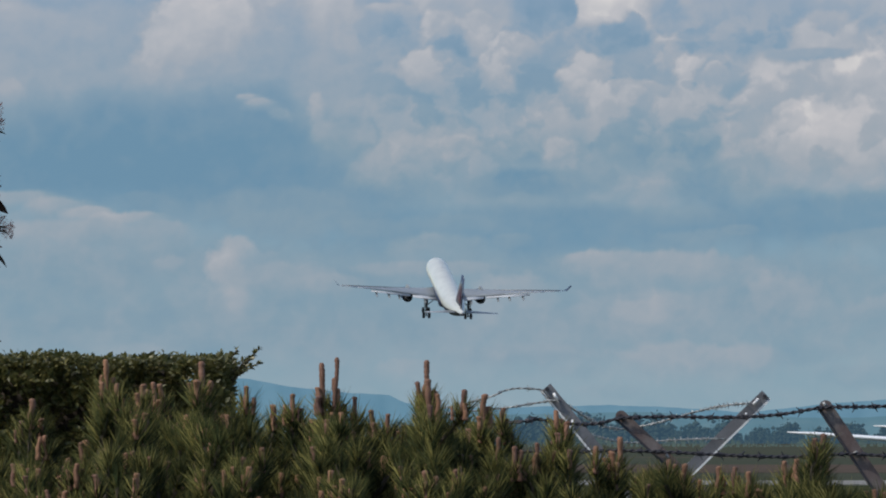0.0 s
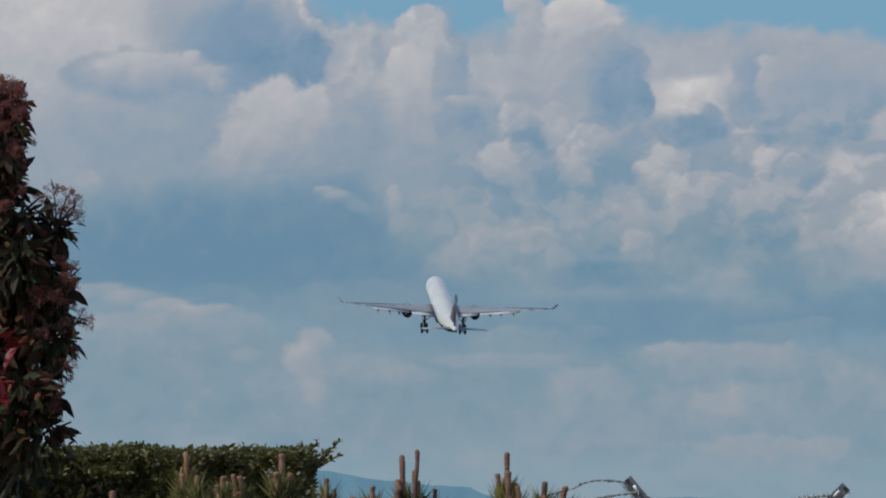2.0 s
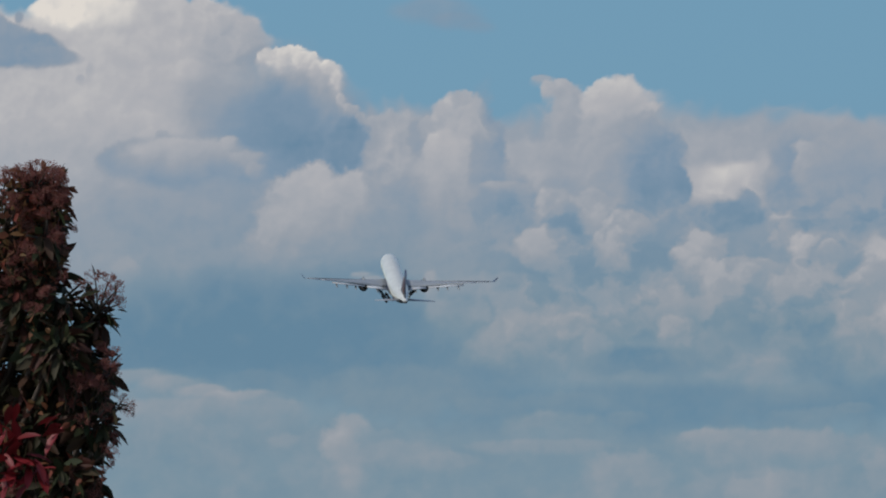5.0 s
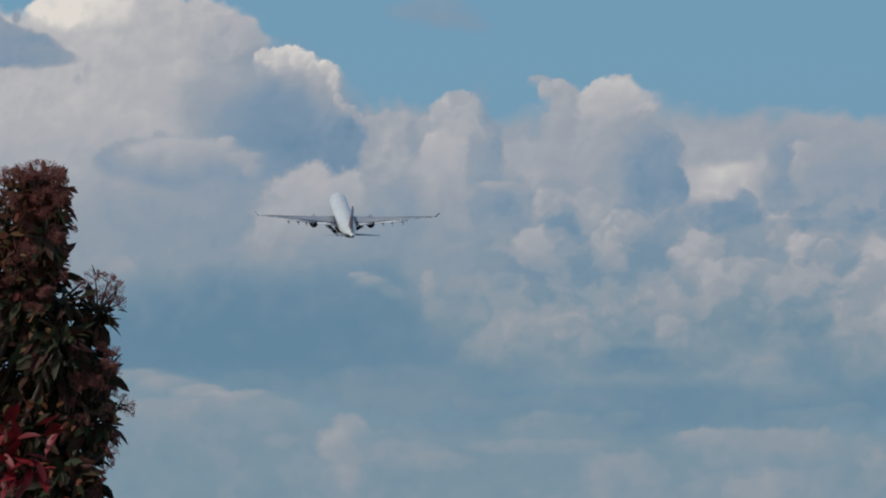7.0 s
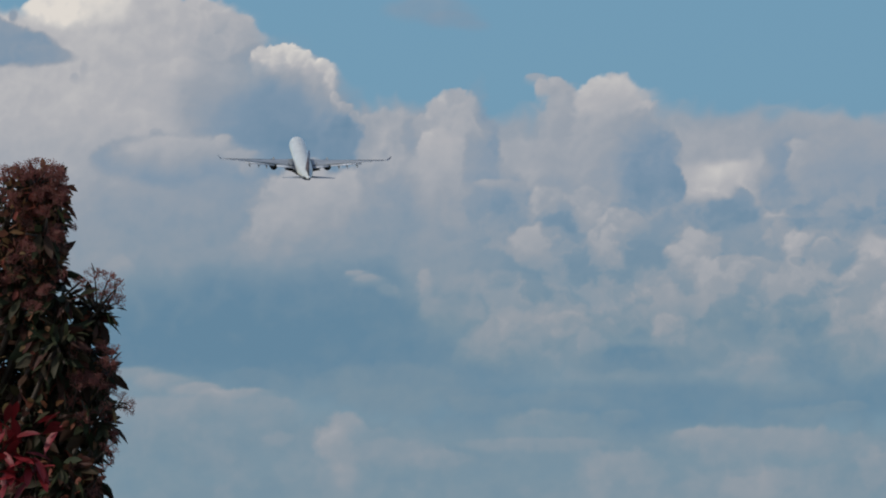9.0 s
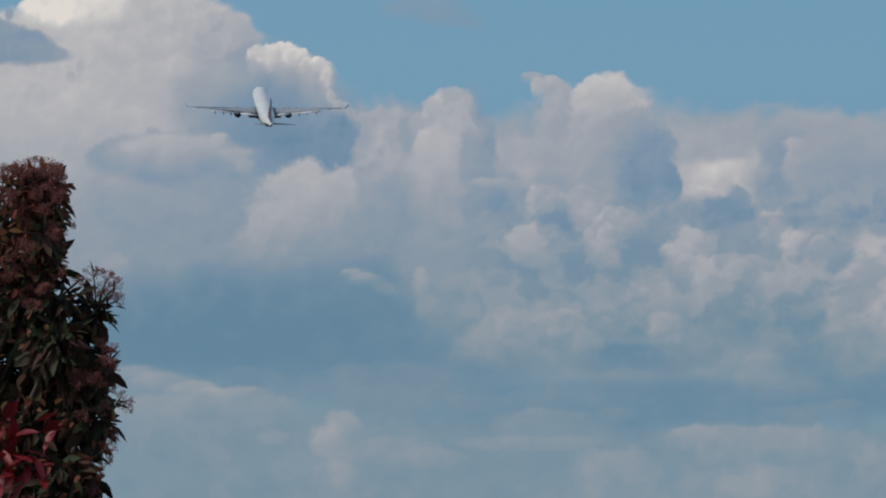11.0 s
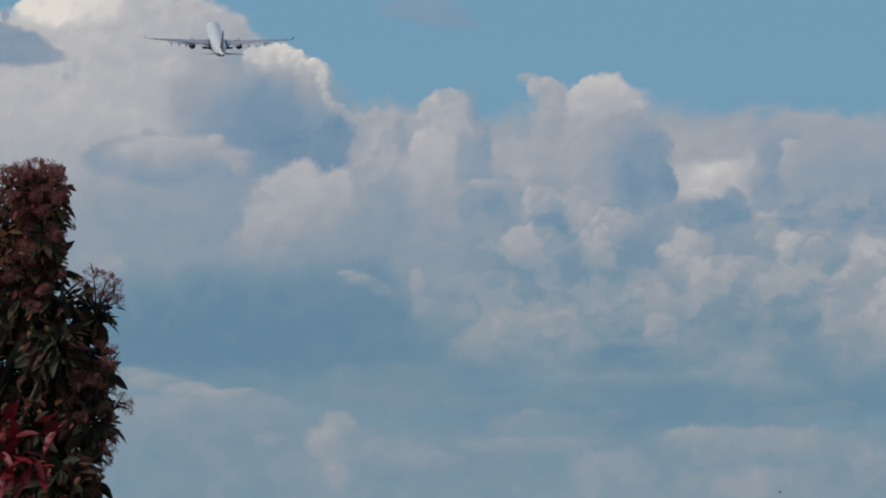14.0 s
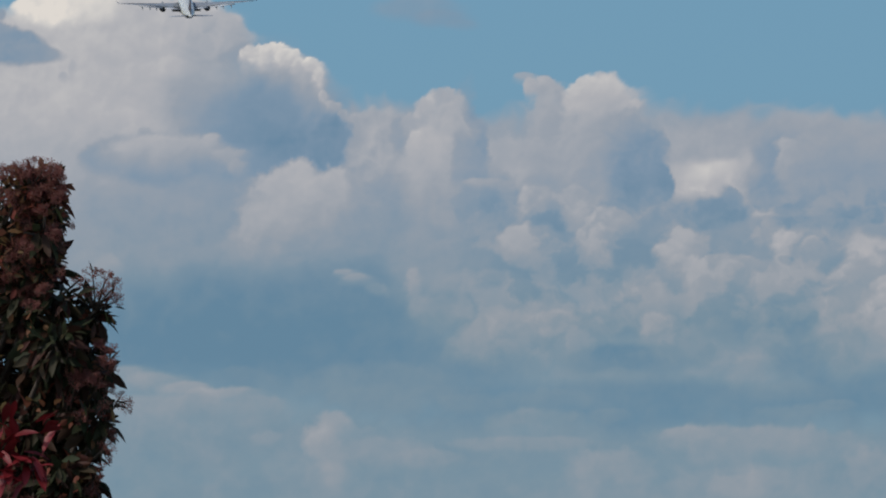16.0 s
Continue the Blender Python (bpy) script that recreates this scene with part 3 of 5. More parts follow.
def far_woods(name, label, count, d0, d1, low, high, seed, mat, u0=-75, u1=95, gaps=0.4, spiky=0.85):
    """Woods along the field's far edge: clumped crowns on short stems, uneven and gappy."""
    rng = np.random.RandomState(seed)
    verts, faces = [], []
    for _ in range(count):
        u, d = rng.uniform(u0, u1), rng.uniform(d0, d1)
        if math.sin(u * 0.9 + seed) + 0.6 * math.sin(u * 2.3) < -gaps - rng.uniform(0, 1.2):
            continue
        h = (low + (high - low) * rng.rand() ** 1.8) * (0.62 + 0.3 * math.sin(u * 1.1 + seed) * math.sin(u * 0.37) + 0.25 * math.exp(-((u - 27) / 9) ** 2) + 0.34 * math.exp(-((u - 16) / 9) ** 2))
        conifer = rng.rand() < spiky
        foot = at(u, 0, d)
        for k in range(7 if conifer else 9):
            share = k / 7
            r = (0.13 * h * (1.08 - share) if conifer else 0.14 * h * rng.uniform(0.6, 1.1))
            c = Vector((foot.x + (0 if conifer else rng.uniform(-0.22, 0.22) * h), d + rng.uniform(-1, 1), h * (0.12 + 0.85 * share if conifer else rng.uniform(0.3, 0.85))))
            n = len(verts)
            for dx, dy, dz in ((0, 0, 1), (1, 0, 0.1), (0.3, -0.9, -0.1), (-0.8, -0.5, 0.15), (-0.8, 0.6, -0.1), (0.3, 0.9, 0.1), (0, 0, -0.8)):
                w = rng.uniform(0.75, 1.25)
                verts.append(c + Vector((dx * r * w, dy * r * w, dz * r * w * (1.3 if conifer else 0.85))))
            faces += [(n, n + 1 + (k2 + 1) % 5, n + 1 + k2) for k2 in range(5)] + [(n + 6, n + 1 + k2, n + 1 + (k2 + 1) % 5) for k2 in range(5)]
        n = len(verts)
        verts += [foot + Vector(p) for p in ((-0.2, -0.2, -EYE), (0.2, -0.2, -EYE), (0.2, 0.2, -EYE), (-0.2, 0.2, -EYE))] + [Vector((foot.x, d, h * 0.6))]
        faces += [(n, n + 1, n + 4), (n + 1, n + 2, n + 4), (n + 2, n + 3, n + 4), (n + 3, n, n + 4)]
    return tagged(new(name, mesh_of(name, verts, faces, mat, smooth=True)), label, "trees", kind="stuff")


GROUND = ground()
CONCRETE = noise_ground("pale_concrete", ((0.3, (0.18, 0.18, 0.172)), (0.6, (0.22, 0.217, 0.205)), (0.8, (0.14, 0.135, 0.128))), 6, (0.1, 1, 1))
strip("runway", "pale concrete taxiway across the airfield", 292, 318, -60, 400, CONCRETE)
# hills and woods kilometres away glow blue: the air's haze, painted as emission
EARTH = noise_ground("bare_earth", ((0.3, (0.088, 0.066, 0.056)), (0.6, (0.068, 0.058, 0.048)), (0.8, (0.11, 0.085, 0.072))), 9, (0.1, 1, 1))
MEADOW = noise_ground("rough_meadow", ((0.3, (0.03, 0.042, 0.022)), (0.6, (0.05, 0.052, 0.028)), (0.8, (0.075, 0.062, 0.038))), 7, (0.15, 1, 1))
strip("ground_strip", "strip of bare brown earth on the airfield", 395, 520, -40, 300, EARTH, 0.02)
strip("ground_strip", "strip of rough yellowish meadow grass", 225, 284, -60, 300, MEADOW, 0.02)
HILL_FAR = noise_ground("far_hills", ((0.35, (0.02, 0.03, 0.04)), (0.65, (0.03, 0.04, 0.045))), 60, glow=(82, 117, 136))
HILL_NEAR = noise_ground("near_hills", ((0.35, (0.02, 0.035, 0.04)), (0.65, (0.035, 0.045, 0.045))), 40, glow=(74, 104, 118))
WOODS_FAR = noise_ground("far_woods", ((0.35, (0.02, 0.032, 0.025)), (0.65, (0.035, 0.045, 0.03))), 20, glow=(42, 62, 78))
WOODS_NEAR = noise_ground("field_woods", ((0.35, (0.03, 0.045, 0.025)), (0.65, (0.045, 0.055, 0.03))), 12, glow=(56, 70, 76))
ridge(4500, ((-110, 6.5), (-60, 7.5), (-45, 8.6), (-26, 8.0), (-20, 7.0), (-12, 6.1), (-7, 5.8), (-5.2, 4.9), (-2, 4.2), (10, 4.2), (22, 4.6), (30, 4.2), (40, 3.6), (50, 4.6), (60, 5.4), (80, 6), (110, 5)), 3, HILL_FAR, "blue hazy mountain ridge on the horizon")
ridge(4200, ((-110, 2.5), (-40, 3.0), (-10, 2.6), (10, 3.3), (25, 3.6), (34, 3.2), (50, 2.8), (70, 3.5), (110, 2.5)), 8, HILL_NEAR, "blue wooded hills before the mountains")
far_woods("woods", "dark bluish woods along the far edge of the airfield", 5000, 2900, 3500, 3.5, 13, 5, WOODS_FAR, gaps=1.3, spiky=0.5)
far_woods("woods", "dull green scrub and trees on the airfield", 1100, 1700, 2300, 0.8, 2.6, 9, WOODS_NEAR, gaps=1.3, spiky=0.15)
# ---- airliner: x to its right, y forwards, z up; the origin lies on the fuselage's axis, 32 m behind the nose ----
LENGTH, NOSE = 63.7, 32.0


def ring(s, r, z, squash=1.0, n=28):
    """A ring of the fuselage s metres behind the nose."""
    return [(r * math.cos(6.28319 * k / n), NOSE - s, z + squash * r * math.sin(6.28319 * k / n)) for k in range(n)]


def aerofoil(x, front, back, z, thick, droop=0.0):
    """A wing section at x, from its leading to its trailing edge (metres behind the nose)."""
    shape = ((0, 0), (0.03, 0.2), (0.12, 0.32), (0.35, 0.34), (0.7, 0.17), (1, 0.02), (0.7, -0.24), (0.35, -0.56), (0.12, -0.52), (0.03, -0.32))
    chord = back - front
    return [(x, NOSE - (front + chord * a), z + chord * thick * b - droop * a) for a, b in shape]


def airliner():
    plane = tagged(new("airliner"), "white twin-engine jet airliner with dark red tail fin, climbing", "aeroplane")
    stations = ((0.0, 0.15, -0.75), (0.35, 0.7, -0.7), (1.0, 1.2, -0.6), (2.2, 1.75, -0.42), (4.0, 2.3, -0.22), (6.0, 2.64, -0.08), (8.5, 2.82, 0),
                (20, 2.82, 0), (32, 2.82, 0), (41, 2.82, 0), (45, 2.72, 0.1), (49, 2.42, 0.38), (53, 1.95, 0.82), (57, 1.38, 1.3), (60.5, 0.88, 1.68), (62.8, 0.55, 1.9), (63.7, 0.34, 1.98))
    body = part("fuselage", loft([ring(*s) for s in stations]), (WHITE_PAINT, NAVY_PAINT), plane, "white fuselage with a dark belly")
    # navy belly; aft of the wing it reaches higher to paint the belly's shadow
    for face in body.data.polygons:
        if (face.center.z < -1.75 and -24 < face.center.y < 26) or (face.normal.z < -0.12 and face.center.y < -4) or (face.normal.z < 0.1 and face.center.y < -26.5):
            face.material_index = 1
    part("exhaust_cone", loft([ring(63.5, 0.40, 1.98, n=16), ring(64.4, 0.26, 2.0, n=16)]), DARK_METAL, plane, "dark tail exhaust")
    fairing = [[(2.55 * math.cos(6.28319 * k / 24) * w, NOSE - s, -1.9 + 1.5 * w * math.sin(6.28319 * k / 24)) for k in range(24)]
               for s, w in ((18.5, 0.3), (20.5, 0.85), (23, 1.12), (30, 1.15), (35, 1.05), (38, 0.8), (40.5, 0.3))]
    part("belly_fairing", loft(fairing), NAVY_PAINT, plane, "dark belly fairing")
    windscreen = bmesh.new()
    for k in range(6):
        a0, a1 = radians(90 + (k - 3) * 22 + 1.5), radians(90 + (k - 2) * 22 - 1.5)
        quad = []
        for a, s, r, z in ((a0, 1.75, 1.62, -0.47), (a1, 1.75, 1.62, -0.47), (a1, 2.7, 1.98, -0.34), (a0, 2.7, 1.98, -0.34)):
            quad.append((r * math.cos(a), NOSE - s, z + r * math.sin(a)))
        slab(windscreen, quad, 0.05)
    part("windscreen", windscreen, DARK_METAL, plane, "dark cockpit panes", smooth=False)
    for side in (-1, 1):
        # wing
        sections = ((2.0, 20.0, 32.8, -2.05, .13, -.3), (5.2, 22.1, 32.9, -1.72, .12, -.35), (9.4, 24.9, 33.3, -1.06, .11, -.4), (16, 30.1, 35.4, 0.2, .09, -.45), (23, 35.1, 38.2, 1.55, .08, -.42), (28.6, 38.8, 40.6, 2.7, .07, -.3))
        wing = part("wing", loft([aerofoil(side * x, f, b, z, t, twist) for x, f, b, z, t, twist in sections]), GREY_PAINT, plane, "grey swept wing")
        # high-lift flaps, set for the climb
        for span in (((2.9, 32.2, 34.3, -1.6, .12), (9.1, 32.7, 34.5, -0.75, .12)), ((9.7, 32.8, 34.4, -0.62, .12), (15.5, 35.0, 36.3, 0.38, .12), (20.2, 36.9, 37.9, 1.22, .12))):
            part("flap", loft([aerofoil(side * x, f, b, z, t, 0.3) for x, f, b, z, t in span]), PALE_PAINT, wing, "pale lowered flap")
        for a, b in (((5.0, 21.6, -1.82), (9.0, 24.3, -1.22)), ((10.0, 25.3, -1.0), (27.8, 38.2, 2.45))):
            slat = [[(side * x, NOSE - (s - 0.35), z - 0.15), (side * x, NOSE - (s - 0.1), z + 0.12), (side * x, NOSE - (s + 0.5), z + 0.30), (side * x, NOSE - (s + 0.3), z - 0.1)] for x, s, z in (a, b)]
            part("slat", loft(slat), SLAT_PAINT, wing, "dark grey leading-edge slat")
        tip = [aerofoil(side * 28.6, 38.8, 40.6, 2.7, .07, -.3), aerofoil(side * 29.2, 39.3, 41.2, 3.2, .09), aerofoil(side * 30.1, 40.8, 42.2, 4.6, .08)]
        part("winglet", loft(tip), NAVY_PAINT, wing, "dark upturned winglet")
        for x, s, z in ((5.9, 34.0, -1.95), (12.6, 35.0, -0.95), (15.4, 36.0, -0.42), (18.7, 37.4, 0.15)):
            pod = [[(side * x + r * 0.30 * math.cos(6.28319 * k / 12), NOSE - s - y, z - 0.35 * (y + 1.5) / 3 + r * 0.42 * math.sin(6.28319 * k / 12)) for k in range(12)]
                   for y, r in ((-3.6, 0.1), (-2.6, 0.75), (-1.0, 1.0), (0.4, 0.8), (1.5, 0.1))]
            part("track_fairing", loft(pod), GREY_PAINT, wing)
        for ailx in ((21.0, 23.8), (24.0, 27.4)):
            zs = [1.62 + (x - 21) * 0.19 for x in ailx]
            bs = [37.7 + (x - 21) * 0.39 for x in ailx]
            part("aileron", loft([aerofoil(side * x, b - 0.75, b + 0.2, z, .10) for x, b, z in zip(ailx, bs, zs)]), GREY_PAINT, wing)
        # engine under the wing
        def tube(rows, n=28, cap=True):
            return loft([[(side * 9.37 + r * math.cos(6.28319 * k / n), NOSE - s - 1.0, -3.4 + r * math.sin(6.28319 * k / n)) for k in range(n)] for s, r in rows], cap)
        engine = part("engine", tube(((18.6, 1.15), (18.4, 1.3), (18.6, 1.42), (20.0, 1.52), (22.0, 1.48), (24.2, 1.25), (24.2, 1.18), (22.6, 1.2), (20.6, 1.15))), NAVY_PAINT, plane, "dark blue engine nacelle")
        part("nozzle", tube(((21.5, 0.85), (24.4, 0.80), (26.0, 0.52), (26.0, 0.46), (24.5, 0.5))), DARK_METAL, engine, "dark metal exhaust nozzle")
        part("exhaust_plug", tube(((24.5, 0.42), (26.2, 0.30), (27.2, 0.06))), STEEL, engine)
        part("fan", tube(((18.9, 1.06), (19.0, 1.06)), 24), DARK_METAL, engine)
        pylon = bmesh.new()
        slab(pylon, [(side * 9.37, NOSE - s, z) for s, z in ((20.6, -1.9), (23.2, -0.45), (26.0, -0.25), (29.0, -1.3), (26.5, -2.7), (22.5, -2.8))], 0.45)
        part("pylon", pylon, GREY_PAINT, engine, smooth=False)
        # tailplane
        part("tailplane", loft([aerofoil(side * x, f, b, z, t, -0.14 * (b - f)) for x, f, b, z, t in ((0.7, 53.9, 59.8, 0.65, .045), (9.1, 59.9, 62.3, 1.6, .04))]), GREY_PAINT, plane, "thin grey tailplane")
        part("elevator", loft([aerofoil(side * x, f, b, z, t, -0.16 * (b - f)) for x, f, b, z, t in ((1.5, 59.4, 60.9, 1.4, .05), (8.8, 61.9, 62.8, 1.9, .05))]), GREY_PAINT, plane)

    def upright(z, front, back, thick):
        return [(y * thick / 0.52, NOSE - (front + (back - front) * a), z) for a, y in ((0, 0), (.04, .2), (.15, .42), (.4, .5), (.75, .25), (1, .03), (1, -.03), (.75, -.25), (.4, -.5), (.15, -.42), (.04, -.2))]
    fin = part("tail_fin", loft([upright(2.0, 49.4, 58.8, 0.55), upright(3.4, 51.0, 59.4, 0.52), upright(6.0, 53.6, 60.4, 0.44), upright(8.2, 55.8, 61.2, 0.36), upright(10.9, 58.4, 62.2, 0.24)]), (RED_PAINT, NAVY_PAINT), plane, "dark red and navy tail fin")
    for face in fin.data.polygons:
        if face.center.z < 3.2 or face.center.z > 8.2:
            face.material_index = 1
    part("rudder", loft([upright(2.4, 58.7, 61.0, 0.26), upright(10.8, 61.9, 63.3, 0.14)]), NAVY_PAINT, plane, "navy rudder")
    aerial = bmesh.new()
    rod(aerial, (0, NOSE - 17, 2.7), (0, NOSE - 18, 3.3), 0.12, 0.05)
    part("aerial", aerial, WHITE_PAINT, plane)
    return plane


def wheel_mesh(radius, width):
    """A tyre with its hub, its axle along x."""
    n, rows = 20, ((-0.5, 0.35), (-0.5, 0.72), (-0.42, 0.93), (-0.2, 1.0), (0.2, 1.0), (0.42, 0.93), (0.5, 0.72), (0.5, 0.35))
    return loft([[(width * a, radius * r * math.cos(6.28319 * k / n), radius * r * math.sin(6.28319 * k / n)) for k in range(n)] for a, r in rows])


def main_gear(plane, side):
    """One main leg with its four-wheeled bogie; the leg's own origin is its hinge under the wing."""
    bm = bmesh.new()
    rod(bm, (0, 0, 0.3), (0, 0, -2.2), 0.34, 0.3, 12)
    rod(bm, (0, 0, -2.2), (0, 0, -3.45), 0.24, 0.24, 12)
    rod(bm, (0, 0.15, -0.4), (0, 2.2, 0.25), 0.12, 0.1)
    rod(bm, (-side * 0.1, 0, -1.4), (-side * 2.0, 0, 0.2), 0.13, 0.1)
    rod(bm, (0, -0.2, -1.9), (0, -0.55, -2.6), 0.09, 0.08)
    rod(bm, (0, -0.55, -2.6), (0, -0.15, -3.25), 0.08, 0.08)
    leg = part("main_gear", bm, DARK_METAL, plane, "dark landing gear leg with four wheels")
    tilt = Matrix.Translation((0, 0, -3.45)) @ Matrix.Rotation(radians(27), 4, "X")
    bm = bmesh.new()
    rod(bm, tilt @ Vector((0, 1.15, 0)), tilt @ Vector((0, -1.15, 0)), 0.17, 0.17, 10)
    for y in (0.99, -0.99):
        rod(bm, tilt @ Vector((-0.75, y, 0)), tilt @ Vector((0.75, y, 0)), 0.1, 0.1)
    part("bogie", bm, DARK_METAL, leg)
    for x in (-0.7, 0.7):
        for y in (0.99, -0.99):
            tyre = part("wheel", wheel_mesh(0.76, 0.62), RUBBER, leg, "black tyre")
            tyre.matrix_basis = tilt @ Matrix.Translation((x, y, 0))
    bm = bmesh.new()
    slab(bm, [(side * 0.55, 0.8, 0.3), (side * 0.55, -0.8, 0.3), (side * 0.5, -0.7, -2.1), (side * 0.5, 0.7, -2.1)], 0.06)
    part("leg_door", bm, DARK_METAL, leg, smooth=False)
    return leg


def belly_door(plane, side):
    """The big door over the wheel bay, hinged near the keel; its origin is its hinge."""
    bm = bmesh.new()
    slab(bm, [(0, 1.9, 0), (0, -1.9, 0), (side * 1.2, -1.9, 0.05), (side * 2.0, -1.6, 0.35), (side * 2.0, 1.6, 0.35), (side * 1.2, 1.9, 0.05)], 0.08)
    return part("belly_door", bm, NAVY_PAINT, plane, "dark wheel bay door", smooth=False)


def nose_gear(plane):
    bm = bmesh.new()
    rod(bm, (0, 0, 0.2), (0, 0, -2.3), 0.14, 0.11, 10)
    rod(bm, (0, 0.1, -0.9), (0, 1.4, 0.1), 0.08)
    rod(bm, (-0.4, 0, -2.3), (0.4, 0, -2.3), 0.08)
    leg = part("nose_gear", bm, STEEL, plane, "nose landing gear leg")
    for x in (-0.36, 0.36):
        part("wheel", wheel_mesh(0.52, 0.36), RUBBER, leg, "black tyre").matrix_basis = Matrix.Translation((x, 0, -2.3))
    return leg


plane = airliner()
gear_left, gear_right = main_gear(plane, -1), main_gear(plane, 1)
door_left, door_right = belly_door(plane, -1), belly_door(plane, 1)
front_leg = nose_gear(plane)


# ---- plants ----
def frame_of(way, spin=0.0):
    """A turn whose y axis points along way."""
    q = Vector(way).to_track_quat("Y", "Z")
    return q.to_matrix() @ Matrix.Rotation(spin, 3, "Y")


def leaf_points(length, width, fold=0.25, curl=0.2):
    """A pointed, folded and curling leaf along y: points and faces."""
    rows = ((0.0, 0.03), (0.22, 0.62), (0.5, 1.0), (0.78, 0.66), (1.0, 0.0))
    verts, faces = [], []
    for a, w in rows:
        z = -curl * length * a * a
        verts += [(-width / 2 * w, length * a, z + fold * width * w / 2), (0, length * a, z), (width / 2 * w, length * a, z + fold * width * w / 2)]
    for k in range(4):
        b = 3 * k
        faces += [(b, b + 1, b + 4, b + 3), (b + 1, b + 2, b + 5, b + 4)]
    return verts, faces


def scatter(name, shapes, places, mat, parent, label="", kind="stuff"):
    """One mesh of many leaves: places are (shape number, place, turn, size)."""
    verts, faces, n = [], [], 0
    shapes = [(np.array(v), f) for v, f in shapes]
    for which, spot, turn, size in places:
        v, f = shapes[which]
        verts.append(v @ np.array(turn).T * size + np.array(spot))
        faces += [tuple(i + n for i in face) for face in f]
        n += len(v)
    ob = new(name, mesh_of(name, np.concatenate(verts), faces, mat, smooth=True))
    ob.parent = parent
    return tagged(ob, label, kind=kind)


def pieces(name, meshes, places, parent):
    """Leaves as objects of their own on a few shared meshes."""
    for which, spot, turn, size in places:
        ob = new(name, meshes[which])
        ob.matrix_basis = Matrix.Translation(spot) @ Matrix(turn).to_4x4() @ Matrix.Scale(size, 4)
        ob.parent = parent


def small_leaf(width, fold, curl):
    """A plain small leaf of unit length along y."""
    verts, faces = [], []
    for a, w in ((0.0, 0.1), (0.35, 1.0), (0.72, 0.75), (1.0, 0.0)):
        verts += [(-width / 2 * w, a, fold * width * w / 2 - curl * a * a), (0, a, -curl * a * a), (width / 2 * w, a, fold * width * w / 2 - curl * a * a)]
    for b in (0, 3, 6):
        faces += [(b, b + 1, b + 4, b + 3), (b + 1, b + 2, b + 5, b + 4)]
    return verts, faces


SMALL_LEAVES = [small_leaf(0.5, 0.3, 0.12), small_leaf(0.44, 0.35, 0.3), small_leaf(0.56, 0.2, -0.1)]
LEAF_SHAPES = [leaf_points(1, 0.33, 0.3, 0.12), leaf_points(1, 0.29, 0.35, 0.3), leaf_points(1, 0.37, 0.2, -0.1)]


